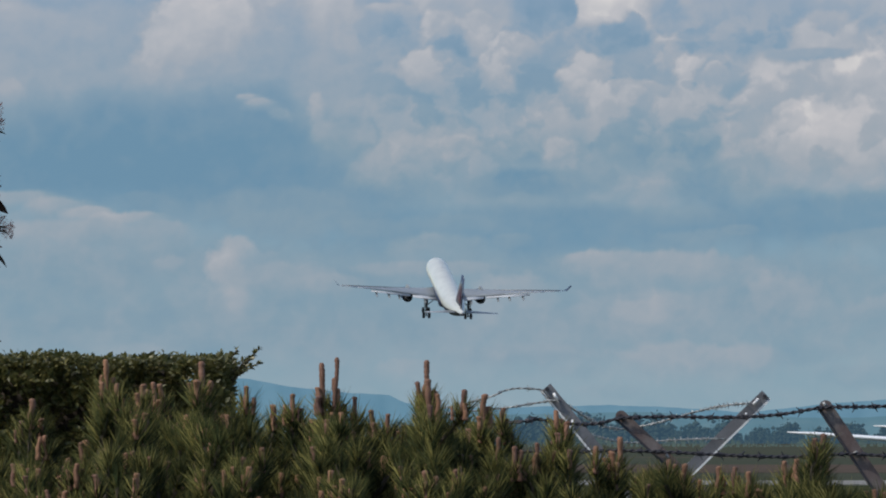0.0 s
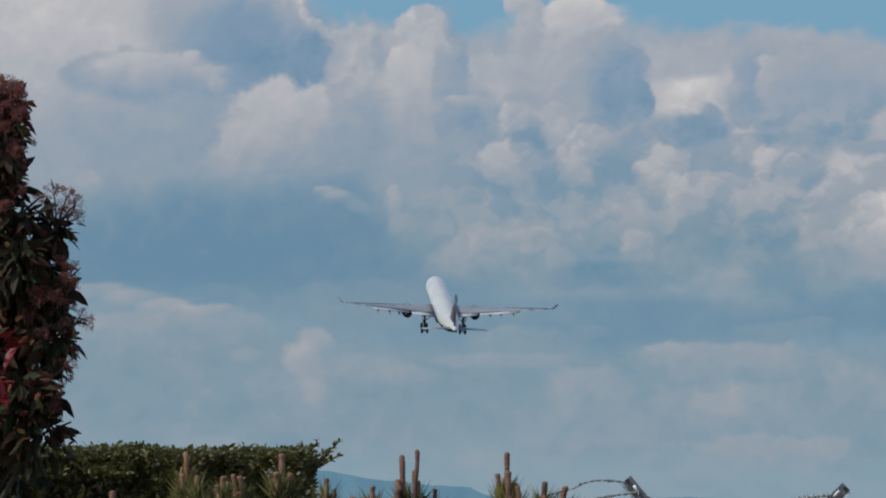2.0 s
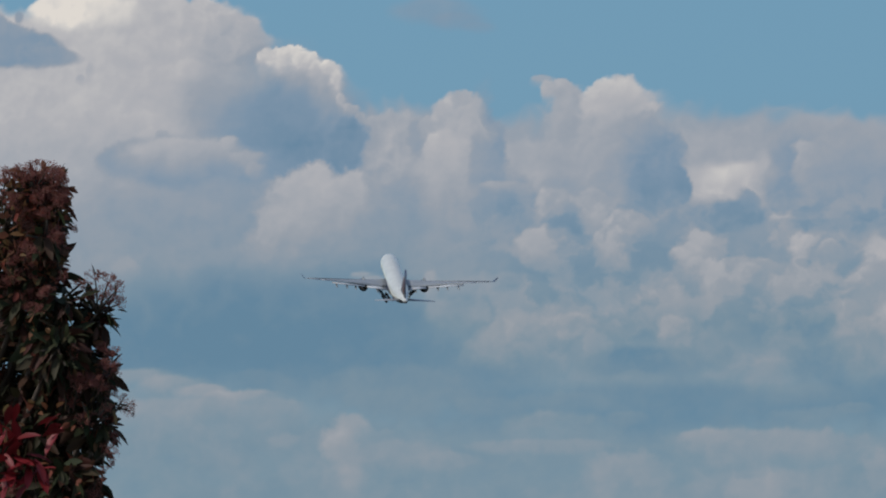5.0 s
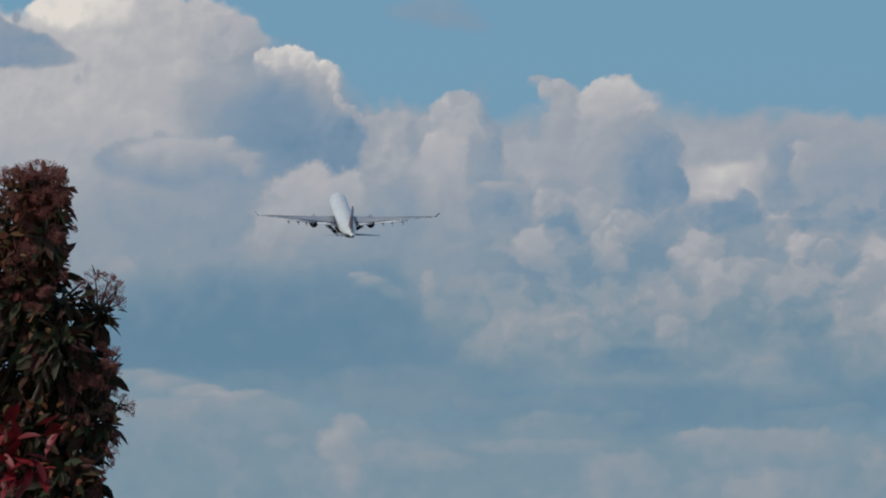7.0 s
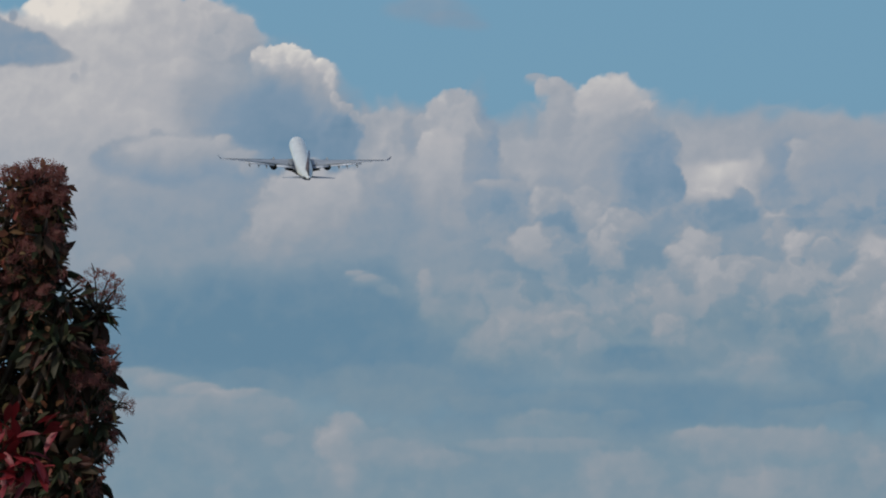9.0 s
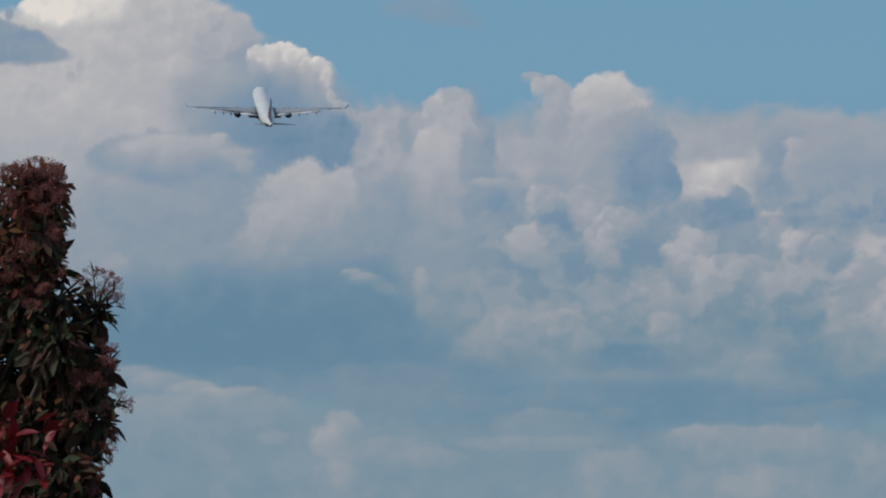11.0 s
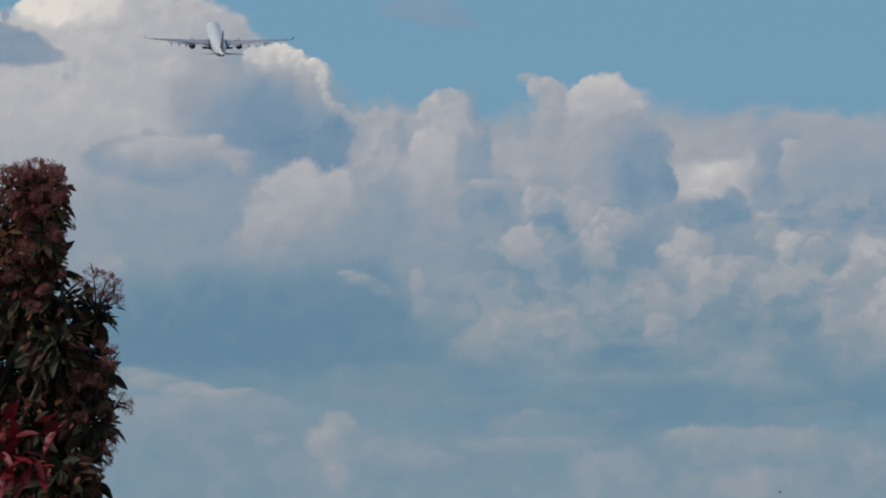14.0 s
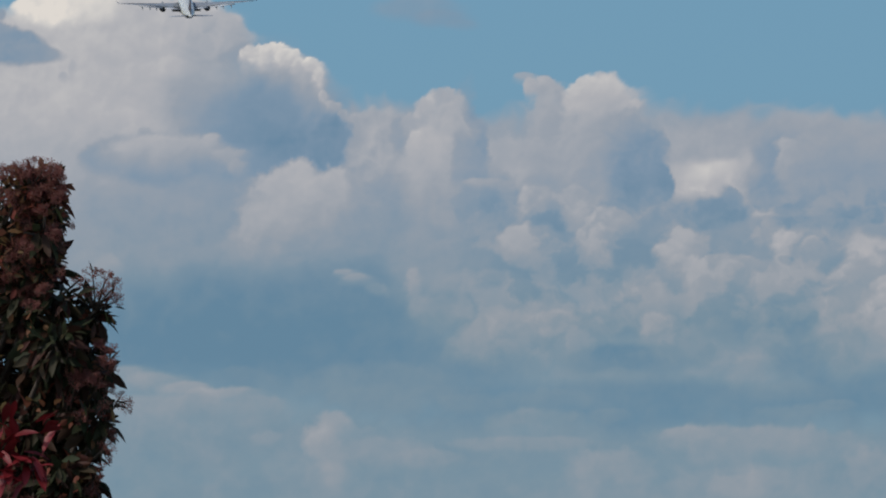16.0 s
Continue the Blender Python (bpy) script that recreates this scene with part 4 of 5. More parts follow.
def hedge():
    rng = random.Random(4)
    x0, x1, y0, y1, top = -7.0, -0.80, 28.0, 28.95, 2.058
    thing = tagged(new("hedge"), "dense clipped evergreen hedge with yellowish green leaves", "hedge")
    thing.location = ((x0 + x1) / 2, (y0 + y1) / 2, 0)
    shift = Vector(thing.location)
    rings = []
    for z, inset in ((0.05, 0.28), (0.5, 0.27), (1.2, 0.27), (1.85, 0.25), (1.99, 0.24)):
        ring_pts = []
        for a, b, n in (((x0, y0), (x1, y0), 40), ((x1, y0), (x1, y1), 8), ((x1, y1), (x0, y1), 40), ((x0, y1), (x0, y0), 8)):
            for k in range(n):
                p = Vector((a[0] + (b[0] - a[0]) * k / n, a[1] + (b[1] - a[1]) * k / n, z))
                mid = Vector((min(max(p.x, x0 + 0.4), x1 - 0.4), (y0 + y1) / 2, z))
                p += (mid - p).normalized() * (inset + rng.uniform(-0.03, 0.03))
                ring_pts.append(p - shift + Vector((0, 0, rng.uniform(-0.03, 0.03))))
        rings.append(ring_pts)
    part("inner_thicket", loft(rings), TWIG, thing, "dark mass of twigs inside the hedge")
    loose, single = [], []
    for k in range(60000):
        near = k < 50000  # the stretch beside the pines is leafed most closely
        x = rng.uniform(-2.35, x1) if near else rng.uniform(x0, x1)
        face = rng.random()
        wave = 0.006 * math.sin(x * 7.0) + 0.005 * math.sin(x * 17 + 1)
        if face < 0.62:
            depth = abs(rng.gauss(0, 0.075))
            z = top - rng.random() ** (1.35 if near else 1.0) * (0.85 if near else 1.95) - 0.03
            clump = noise.noise(Vector((x * 13, 0.3, z * 15))) + 0.5 * noise.noise(Vector((x * 31, 4.2, z * 31)))
            if clump < -0.36:
                continue
            spot = Vector((x, y0 + depth + wave + 0.05 - 0.13 * clump, z))
            out = Vector((rng.gauss(0, 0.7), -0.75 + rng.gauss(0, 0.4), 0.45 + rng.gauss(0, 0.4)))
        elif face < 0.86:
            spot = Vector((x, rng.uniform(y0, y1), top + wave - abs(rng.gauss(0, 0.035))))
            if near and rng.random() < 0.05:
                spot.z += rng.uniform(0.0, 0.02)
            out = Vector((rng.gauss(0, 0.8), rng.gauss(-0.4, 0.6), 0.45))
        else:
            spot = Vector((x1 - abs(rng.gauss(0, 0.05)) + wave, rng.uniform(y0, y1), top - rng.random() * (0.6 if near else 1.9)))
            out = Vector((0.7 + rng.gauss(0, 0.4), rng.gauss(0, 0.4), 0.6))
        row = (rng.randrange(3), spot - shift, frame_of(out, rng.uniform(-1.2, 1.2)), rng.uniform(0.018, 0.034) * (0.8 if face > 0.62 else 1) * (1 if near else 1.8))
        if len(single) < 300 and near and -1.7 < x and spot.z > 1.85 and spot.y < y0 + 0.06:
            single.append(row)
        else:
            loose.append(row)
    # a thin shoot that leans out at the end of the hedge
    shoot = bmesh.new()
    for base, tip in (((-0.86, 28.3, 1.92), (-0.70, 28.25, 2.075)), ((-0.84, 28.35, 1.85), (-0.745, 28.3, 2.05)), ((-0.80, 28.3, 1.98), (-0.735, 28.2, 2.02)), ((-0.90, 28.3, 1.98), (-0.83, 28.3, 2.075)), ((-0.85, 28.2, 1.95), (-0.72, 28.22, 2.05)), ((-0.83, 28.3, 1.95), (-0.69, 28.3, 2.035)), ((-0.82, 28.25, 1.93), (-0.685, 28.25, 2.09)), ((-0.85, 28.3, 1.98), (-0.77, 28.3, 2.085))):
        a, b = Vector(base), Vector(tip)
        rod(shoot, a - shift, b - shift, 0.004, 0.002, 5)
        for k in range(46):
            p = a.lerp(b, rng.uniform(0.25, 1.0))
            out = (b - a).normalized() * 0.7 + Vector((rng.gauss(0, 0.7), rng.gauss(0, 0.5), rng.gauss(0.1, 0.5)))
            loose.append((rng.randrange(3), p - shift, frame_of(out, rng.uniform(-1, 1)), rng.uniform(0.013, 0.026)))
    part("shoot", shoot, TWIG, thing, "thin leafy shoot at the hedge's end")
    scatter("leaves", SMALL_LEAVES, loose, HEDGE_LEAF, thing)
    pieces("leaf", [mesh_of("leaf", v, f, HEDGE_PIECE, smooth=True) for v, f in SMALL_LEAVES], single, thing)
    return thing


LIMB = bpy.data.meshes.new("limb")
limb_shape = rod(bmesh.new(), (0, 0, 0), (0, 0, 1), 1.0, 0.7, 5)
limb_shape.to_mesh(LIMB)
limb_shape.free()
LIMB.materials.append(TWIG)


def limb(name, a, b, thick, parent):
    """One straight piece of a limb from a to b, in its tree's space."""
    ob = new(name, LIMB)
    way = b - a
    ob.matrix_basis = Matrix.Translation(a) @ way.to_track_quat("Z", "Y").to_matrix().to_4x4() @ Matrix.Diagonal((thick, thick, way.length, 1))
    ob.parent = parent


def candle_mesh(seed):
    """A scaly upright pine candle of unit height: a knobbly tapering shaft with a blunt bud."""
    rng = random.Random(seed)
    rings, n = [], 9
    for k in range(22):
        a = k / 21
        swell = 1 + 0.10 * math.sin(a * 7 + seed * 2.1) * (1 - a) + 0.06 * math.sin(a * 17 + seed)
        r = (0.080 - 0.014 * a) * swell * (1.0 if k % 2 else 1.18)
        if a > 0.88:
            r *= 1.10 if k < 21 else 0.72
        lean = 0.05 * math.sin(seed * 1.7 + 0.5) * a * a + 0.02 * math.sin(9 * a + seed)
        rings.append([(lean + r * (1 + rng.uniform(-0.07, 0.07)) * math.cos(6.28319 * (j + 0.5 * (k % 2)) / n), r * (1 + rng.uniform(-0.07, 0.07)) * math.sin(6.28319 * (j + 0.5 * (k % 2)) / n), a) for j in range(n)])
    bm = loft(rings)
    me = bpy.data.meshes.new("candle")
    bm.to_mesh(me)
    bm.free()
    me.materials.append(CANDLE)
    me.polygons.foreach_set("use_smooth", [True] * len(me.polygons))
    return me


CANDLES = [candle_mesh(k) for k in range(8)]
NEEDLE_SHAPE = ([(-0.03, 0.02, -0.015), (0.03, 0.02, -0.015), (0, 0.4, 0.042), (0, 1, 0.07)], [(0, 1, 3), (1, 2, 3), (2, 0, 3)])
# height of the needle tops over the bearing, along the row of young pines
CANOPY_U = (-90, -60, -56, -52.5, -51, -47.5, -45.5, -43.6, -36, -26, -22.7, -18, -14, -9.3, -4.8, -1.8, 1.2, 6.4, 8.6, 11, 13, 14.5, 16, 19, 23.6, 29.6, 35, 42, 49, 52, 56, 62, 90)
CANOPY_V = (-2, -1.5, 1.6, 1.4, -1.2, -1.2, 4.2, 5.2, 4.7, 4.4, 1.6, 3.0, 3.4, 1.0, 1.6, 4.6, 3.0, 3.0, -1.4, -3.6, -1.5, 0.7, 0.4, -2.2, -3.0, -2.8, -5.2, -5.2, -1.6, -2.8, -6, -7, -7)


def pine(u, d, width, tall, seed):
    """A young pine: trunk, whorled limbs, brushes of needles and brown spring candles.
    tall: its named candles, each a bearing and height of the tip and a length (thousandths of a radian)."""
    rng = random.Random(seed)
    foot = Vector((u * d / 1000, d, 0))
    thing = tagged(new("young_pine"), "young pine with brown upright spring candles", "pine tree", "row of young pines")
    thing.location = foot
    shoots = []  # tip place, length, candle heights
    mm = d / 1000
    for cu, cv, ch in tall:
        shoots.append((at(cu, cv - ch, d + rng.uniform(-0.12, 0.12)), 0.10, [ch * mm] + [ch * mm * rng.uniform(0.3, 0.62) for _ in range(rng.choice((1, 1, 1, 2)))]))
    count = int(width * 5.2)
    for _ in range(count):
        # the bush slopes towards the open side: lower shoots stand further out
        su, drop = u + rng.uniform(-0.62, 0.62) * width, rng.random() ** 1.1 * 11
        sv, dd = np.interp(su, CANOPY_U, CANOPY_V) - 0.3 - drop - 2.4 * ((su - u) / (0.62 * width)) ** 2, d + rng.uniform(-0.15, 0.35) - 0.055 * drop
        n = rng.choice((0, 0, 0, 1, 1, 2))
        shoots.append((at(su, sv - 1.4, dd), rng.uniform(0.06, 0.11), [rng.uniform(1.4, 3.0) * mm for _ in range(n)]))
    wood = bmesh.new()
    crown = Vector((foot.x, d + 0.1, max(s[0].z for s in shoots) - 0.25))
    rod(wood, (0, 0.1, 0), crown - foot, 0.035, 0.012)
    part("trunk", wood, TWIG, thing, "thin brown trunk")
    places, lit_tips = [], []
    for tip, length, candles in shoots:
        base = Vector((foot.x + (tip.x - foot.x) * 0.35, d + 0.1 + (tip.y - d - 0.1) * 0.4, tip.z - length - 0.10))
        tilt = Vector((rng.gauss(0, 0.3) + (tip.x - foot.x) * 1.2, rng.gauss(-0.15, 0.3), 1))
        elbow = tip - tilt.normalized() * length
        axis = Vector((foot.x, d + 0.1, max(base.z - 0.12, 0.3)))
        limb("limb", axis - foot, elbow - foot, 0.009, thing)
        limb("shoot", elbow - foot, tip - foot, 0.006, thing)
        for _ in range(135):
            a = rng.random()
            p = elbow.lerp(tip, a)
            round_ = rng.uniform(0, 6.28319)
            open_ = rng.uniform(0.35, 1.7) * (1.25 - 0.8 * a)
            out = Vector((math.cos(round_) * open_, math.sin(round_) * open_, 0.4)) + tilt * 0.6
            places.append((0, p - foot, frame_of(out, rng.uniform(0, 6)), rng.uniform(0.03, 0.07)))
        # a bowl of needles opens round the shoot's end, sunlight painted as paler colour
        for _ in range(rng.randint(26, 48) if candles or rng.random() < 0.3 else 0):
            round_ = rng.uniform(0, 6.28319)
            open_ = rng.uniform(0.25, 1.1)
            out = Vector((math.cos(round_) * open_, math.sin(round_) * open_, 1.0))
            lit_tips.append((0, tip - foot + Vector((0, 0, rng.uniform(-0.03, 0.004))), frame_of(out, rng.uniform(0, 6)), rng.uniform(0.04, 0.066)))
        for k, h in enumerate(candles):
            ob = new("candle", CANDLES[rng.randrange(8)])
            side = Vector((rng.uniform(-1, 1), rng.uniform(-1, 1), 0)) * (0.0 if k == 0 else 0.019)
            fat = rng.uniform(0.058, 0.086) / max(h, 0.03)
            ob.matrix_basis = Matrix.Translation(tip - foot + side - Vector((0, 0, 0.01))) @ pose(0, 0, 0, rng.uniform(-6, 6), rng.uniform(-6, 6), rng.uniform(0, 360)) @ Matrix.Diagonal((1, 1, 1, 1))
            ob.scale = (fat * h, fat * h, h + 0.01)
            ob.parent = thing
    scatter("needles", [NEEDLE_SHAPE], places, NEEDLE, thing)
    scatter("fresh_needles", [NEEDLE_SHAPE], lit_tips, SUNLIT_NEEDLE, thing, "sunlit needles round the shoot ends, painted paler")
    return thing


def photinia():
    rng = random.Random(12)
    d = 22.0
    thing = tagged(new("photinia"), "tall photinia shrub with dark leaves, red shoots and budding flower heads", "shrub")
    foot = Vector((-2.05, d + 0.5, 0))
    thing.location = foot
    # boughs' ends: bearing, height (thousandths of a radian), radius (metres)
    edge = ((-73.0, 55.6, 0.09), (-70.4, 56.4, 0.09), (-68.2, 56.7, 0.08), (-69.3, 53.8, 0.11), (-67.7, 53.4, 0.06), (-72.3, 51.5, 0.13), (-68.7, 50.0, 0.07), (-70.2, 47.0, 0.11), (-68.4, 45.5, 0.07), (-72.7, 46.3, 0.13),
            (-66.7, 41.8, 0.09), (-64.4, 39.6, 0.06), (-62.6, 40.6, 0.045), (-61.7, 39.2, 0.045), (-70.0, 41.1, 0.13), (-64.1, 37.3, 0.07), (-67.1, 35.8, 0.12), (-62.2, 34.7, 0.06), (-63.3, 32.1, 0.09), (-60.7, 32.1, 0.05), (-66.3, 29.9, 0.14), (-61.5, 28.7, 0.07),
            (-62.6, 25.4, 0.09), (-60.7, 25.4, 0.04), (-66.3, 23.9, 0.15), (-63.3, 20.9, 0.08), (-62.2, 17.9, 0.05), (-65.6, 17.9, 0.12), (-70.0, 32.9, 0.18), (-70.4, 24.6, 0.20), (-70.0, 17.2, 0.18), (-64.1, 12.7, 0.13))
    inner = ((-92, 30, 0.34), (-92, 14, 0.34), (-92, 0, 0.3), (-104, 36, 0.32), (-106, 18, 0.34), (-105, 0, 0.3), (-84, 51, 0.14), (-95, 50, 0.14), (-80, 42, 0.2), (-80, 26, 0.25), (-79, 10, 0.25), (-70, 4, 0.2), (-73, -4, 0.2), (-90, 44, 0.25), (-73, 44, 0.11), (-71, 37, 0.12), (-69.5, 31, 0.12), (-68.5, 25.5, 0.12), (-69.5, 20, 0.12), (-71, 14, 0.13), (-75, 50, 0.11), (-66, 35, 0.07))
    loose, single, red = [], [], []
    wood = rod(bmesh.new(), (0, 0, 0), (0.02, 0, 1.0), 0.05, 0.04)
    rod(wood, (0.02, 0, 1.0), (0.05, 0, 2.7), 0.04, 0.012)
    part("trunk", wood, TWIG, thing, "thin dark trunk")
    for u, v, r in edge + inner:
        c = at(u, v, d + (rng.uniform(-0.1, 0.2) if (u, v, r) in edge else rng.uniform(0.2, 0.4)))
        start = Vector((0.02, 0, max(0.4, c.z * 0.72 - 0.3)))
        mid = start.lerp(c - foot, 0.6) - Vector((0, 0, 0.06))
        wood = bmesh.new()
        rod(wood, start, mid, 0.016, 0.011, 6)
        rod(wood, mid, c - foot, 0.011, 0.006, 6)
        for _ in range(int(50 + 4300 * r * r) if r > 0.1 else int(18 + 2400 * r * r)):
            way = Vector((rng.gauss(0, 1), rng.gauss(-0.25, 1), rng.gauss(0, 1))).normalized()
            spot = c + way * max(r - 0.045, 0.3 * r) * rng.uniform(0.35, 1.0) ** 0.6
            out = way * 0.7 + Vector((rng.gauss(0, 0.4), rng.gauss(0, 0.4), rng.gauss(-0.5, 0.45)))
            row = (rng.randrange(3), spot - foot, frame_of(out, rng.uniform(-1.5, 1.5)), rng.uniform(0.04, 0.065) if v > 50 else rng.uniform(0.052, 0.088))
            if len(single) < 300 and u > -72 and way.y < -0.1 and rng.random() < 0.25:
                single.append(row)
            else:
                loose.append(row)
        for _ in range(5):
            way = Vector((rng.gauss(0, 1), rng.gauss(-0.4, 1), rng.gauss(0.3, 1))).normalized()
            rod(wood, c - foot, c - foot + way * r * 0.95, 0.005, 0.003, 5)
        part("branch", wood, TWIG, thing)
    scatter("leaves", LEAF_SHAPES, loose, PHOTINIA_GREEN, thing)
    # small young leaves, reddish, thickest towards the top
    young = []
    for u, v, r in edge + inner[6:8]:
        for _ in range(int((56 if v > 50 else 34 if v > 42 else 7) * r / 0.11)):
            way = Vector((rng.gauss(0.2, 1), rng.gauss(-0.5, 1), rng.gauss(0.2, 1))).normalized()
            young.append((rng.randrange(3), at(u, v, d - 0.03) + way * max(r - 0.02, 0.5 * r) * rng.uniform(0.7, 1.0) - foot, frame_of(way + Vector((rng.gauss(0, 0.6), 0, rng.gauss(0.2, 0.6))), rng.uniform(-1.5, 1.5)), rng.uniform(0.022, 0.045)))
    scatter("young_leaves", SMALL_LEAVES, young, PHOTINIA_YOUNG, thing, "small reddish young leaves")
    # large leaves that stand out from the shrub's edge
    for u, v, du, dv, size, spin in ((-66.8, 55.1, 1.17, -1.10, 0.083, -0.7), (-67.4, 54.1, 0.73, -1.03, 0.066, -0.8), (-67.6, 48.3, 1.07, -0.53, 0.062, -0.4), (-66.8, 46.3, 0.27, -0.73, 0.040, -0.9), (-59.9, 39.9, 0.43, -0.87, 0.050, -0.9), (-60.6, 40.2, 0.40, -0.93, 0.053, -0.7),
                                     (-62.1, 44.7, -0.10, 0.93, 0.049, -1.3), (-59.5, 42.4, 0.10, 0.80, 0.042, -1.3), (-63.3, 44.1, -0.87, 0.27, 0.047, -0.5), (-61.4, 43.2, -1.20, -0.27, 0.064, -0.7), (-59.2, 40.7, 0.70, -0.10, 0.037, -0.5), (-64.8, 42.6, 1.00, -0.60, 0.060, -0.8),
                                     (-61.8, 38.5, -0.13, -0.90, 0.047, -0.9), (-60.0, 32.5, 0.63, -0.60, 0.045, -0.5), (-59.7, 27.5, 0.30, -1.00, 0.054, -1.4), (-62.3, 20.0, 0.80, -0.80, 0.059, -0.7), (-59.2, 28.2, 0.90, -0.13, 0.047, -0.4), (-60.9, 25.2, 0.43, -0.77, 0.046, -0.9),
                                     (-65.6, 41.4, -0.67, -0.83, 0.055, -0.8), (-70.0, 40.7, 1.17, -0.37, 0.063, -0.8), (-63.3, 28.2, 0.27, -1.10, 0.059, -1.1), (-66.2, 29.9, 0.20, -1.17, 0.061, -1.2)):
        single.append((0, at(u, v, d - 0.12) - foot, frame_of((du, -0.25, dv), spin), size))
    pieces("leaf", [mesh_of("leaf", v, f, PHOTINIA_PIECE, smooth=True) for v, f in LEAF_SHAPES], single, thing)
    # a spray of young red leaves
    heart = at(-71.2, 22.6, d - 0.35)
    for k in range(54):
        a = rng.uniform(0, 6.28319)
        out = Vector((math.cos(a), -0.5 + rng.gauss(0, 0.2), 0.8 * math.sin(a) + 0.15))
        red.append((rng.randrange(3), heart - foot + out * rng.uniform(0.0, 0.03) + Vector((rng.uniform(-0.09, 0.06), 0, rng.uniform(-0.1, 0.06))), frame_of(out, rng.uniform(-0.8, 0.8)), rng.uniform(0.06, 0.105)))
    pieces("leaf", [mesh_of("red_leaf", v, f, PHOTINIA_RED, smooth=True) for v, f in LEAF_SHAPES], red, thing)
    # flower heads: forking stalks that carry many small buds
    heads = []
    for seed in range(3):
        r2, bm = random.Random(seed), bmesh.new()
        for _ in range(15):
            a, e = r2.uniform(0, 6.28319), r2.uniform(0.25, 1.35)
            way = Vector((math.cos(a) * math.cos(e), math.sin(a) * math.cos(e), math.sin(e)))
            knee = way * r2.uniform(0.45, 0.65)
            rod(bm, (0, 0, 0), knee, 0.016, 0.011, 4)
            for _ in range(6):
                end = knee + (way + Vector((r2.gauss(0, 0.55), r2.gauss(0, 0.55), r2.gauss(0.1, 0.4)))).normalized() * r2.uniform(0.22, 0.42)
                rod(bm, knee, end, 0.009, 0.007, 3)
                bmesh.ops.create_icosphere(bm, subdivisions=1, radius=r2.uniform(0.028, 0.045), matrix=Matrix.Translation(end))
        me = bpy.data.meshes.new("flower_head")
        bm.to_mesh(me)
        bm.free()
        me.materials.append(PHOTINIA_BUD)
        heads.append(me)
    # clusters of flower heads: where the stalks fork, then bearing, height and size of each head
    clusters = (((-61.7, 40.2), ((-63.6, 44.5, 0.040), (-62.0, 45.7, 0.042), (-60.2, 45.2, 0.040), (-58.8, 43.9, 0.038), (-58.5, 41.8, 0.036), (-60.6, 43.5, 0.034), (-62.7, 42.9, 0.034), (-59.6, 42.6, 0.030))),
                ((-59.1, 27.5), ((-58.2, 29.1, 0.026), (-57.3, 28.5, 0.026), (-57.2, 27.3, 0.024), (-58.2, 27.9, 0.024))),
                ((-60.8, 21.7), ((-59.7, 24.5, 0.028), (-59.3, 23.1, 0.028), (-59.4, 21.7, 0.026), (-59.9, 20.3, 0.026), (-60.5, 22.7, 0.026), (-60.8, 19.6, 0.022))),
                ((-66.2, 51.4), ((-64.9, 51.8, 0.020), (-64.6, 51.4, 0.014))),
                ((-60.6, 33.6), ((-61.1, 36.0, 0.028), (-60.2, 35.2, 0.028), (-59.4, 33.9, 0.026), (-59.4, 32.4, 0.024))),
                ((-67.1, 46.3), ((-66.2, 45.4, 0.022), (-66.6, 44.4, 0.022), (-66.8, 48.8, 0.022), (-65.9, 46.3, 0.018))),
                ((-70.0, 56.7), ((-73.8, 59.4, 0.045), (-72.1, 59.7, 0.042), (-70.2, 59.9, 0.045), (-68.2, 59.7, 0.044), (-66.8, 59.0, 0.040), (-66.0, 57.6, 0.036), (-65.8, 56.2, 0.034), (-67.4, 58.1, 0.036), (-69.3, 58.5, 0.036), (-71.5, 58.5, 0.036), (-66.5, 55.3, 0.026))),
                ((-62.0, 17.9), ((-61.7, 17.3, 0.026), (-62.3, 16.3, 0.026), (-61.2, 18.5, 0.020))))
    for fork, cluster in clusters:
        base = at(*fork, d - 0.08) - foot
        for u, v, size in cluster:
            spot = at(u, v, d - 0.1 + rng.uniform(-0.07, 0.05)) - foot
            way = (spot - base).normalized() + Vector((rng.gauss(0, 0.15), -0.2 + rng.gauss(0, 0.15), 0.1))
            ob = new("flower_head", heads[rng.randrange(3)])
            root = spot - way.normalized() * size * 0.6
            ob.matrix_basis = Matrix.Translation(root) @ way.to_track_quat("Z", "Y").to_matrix().to_4x4() @ Matrix.Scale(size, 4)
            ob.parent = thing
            tagged(ob, "reddish flower head in bud")
            stem = rod(bmesh.new(), base, base.lerp(root, 0.5) + Vector((0, 0, 0.004)), 0.0032, 0.0026, 5)
            rod(stem, base.lerp(root, 0.5) + Vector((0, 0, 0.004)), root, 0.0026, 0.0018, 5)
            part("stalk", stem, TWIG, thing)
        stem = rod(bmesh.new(), at(fork[0] - 3.5, fork[1] - 3.5, d + 0.05) - foot, base, 0.006, 0.0036, 5)
        part("stalk", stem, TWIG, thing)
    # more heads crowd the shrub's face: stretches of bearing and of height, and their count
    for u0, u1, v0, v1, count in ((-74.5, -66.2, 55.1, 59.3, 30), (-73.0, -66.3, 51.5, 55.6, 12), (-69.3, -66.2, 45.5, 51.5, 9), (-74.5, -69.3, 47.8, 50.0, 5), (-64.4, -59.6, 29.9, 35.7, 16), (-73.8, -68.5, 41.1, 44.8, 8), (-62.5, -60.0, 42.0, 45.5, 3), (-65.6, -60.3, 26.1, 29.1, 5), (-74.5, -69.3, 14.2, 17.9, 5), (-74.5, -68.0, 43.5, 47.5, 8)):
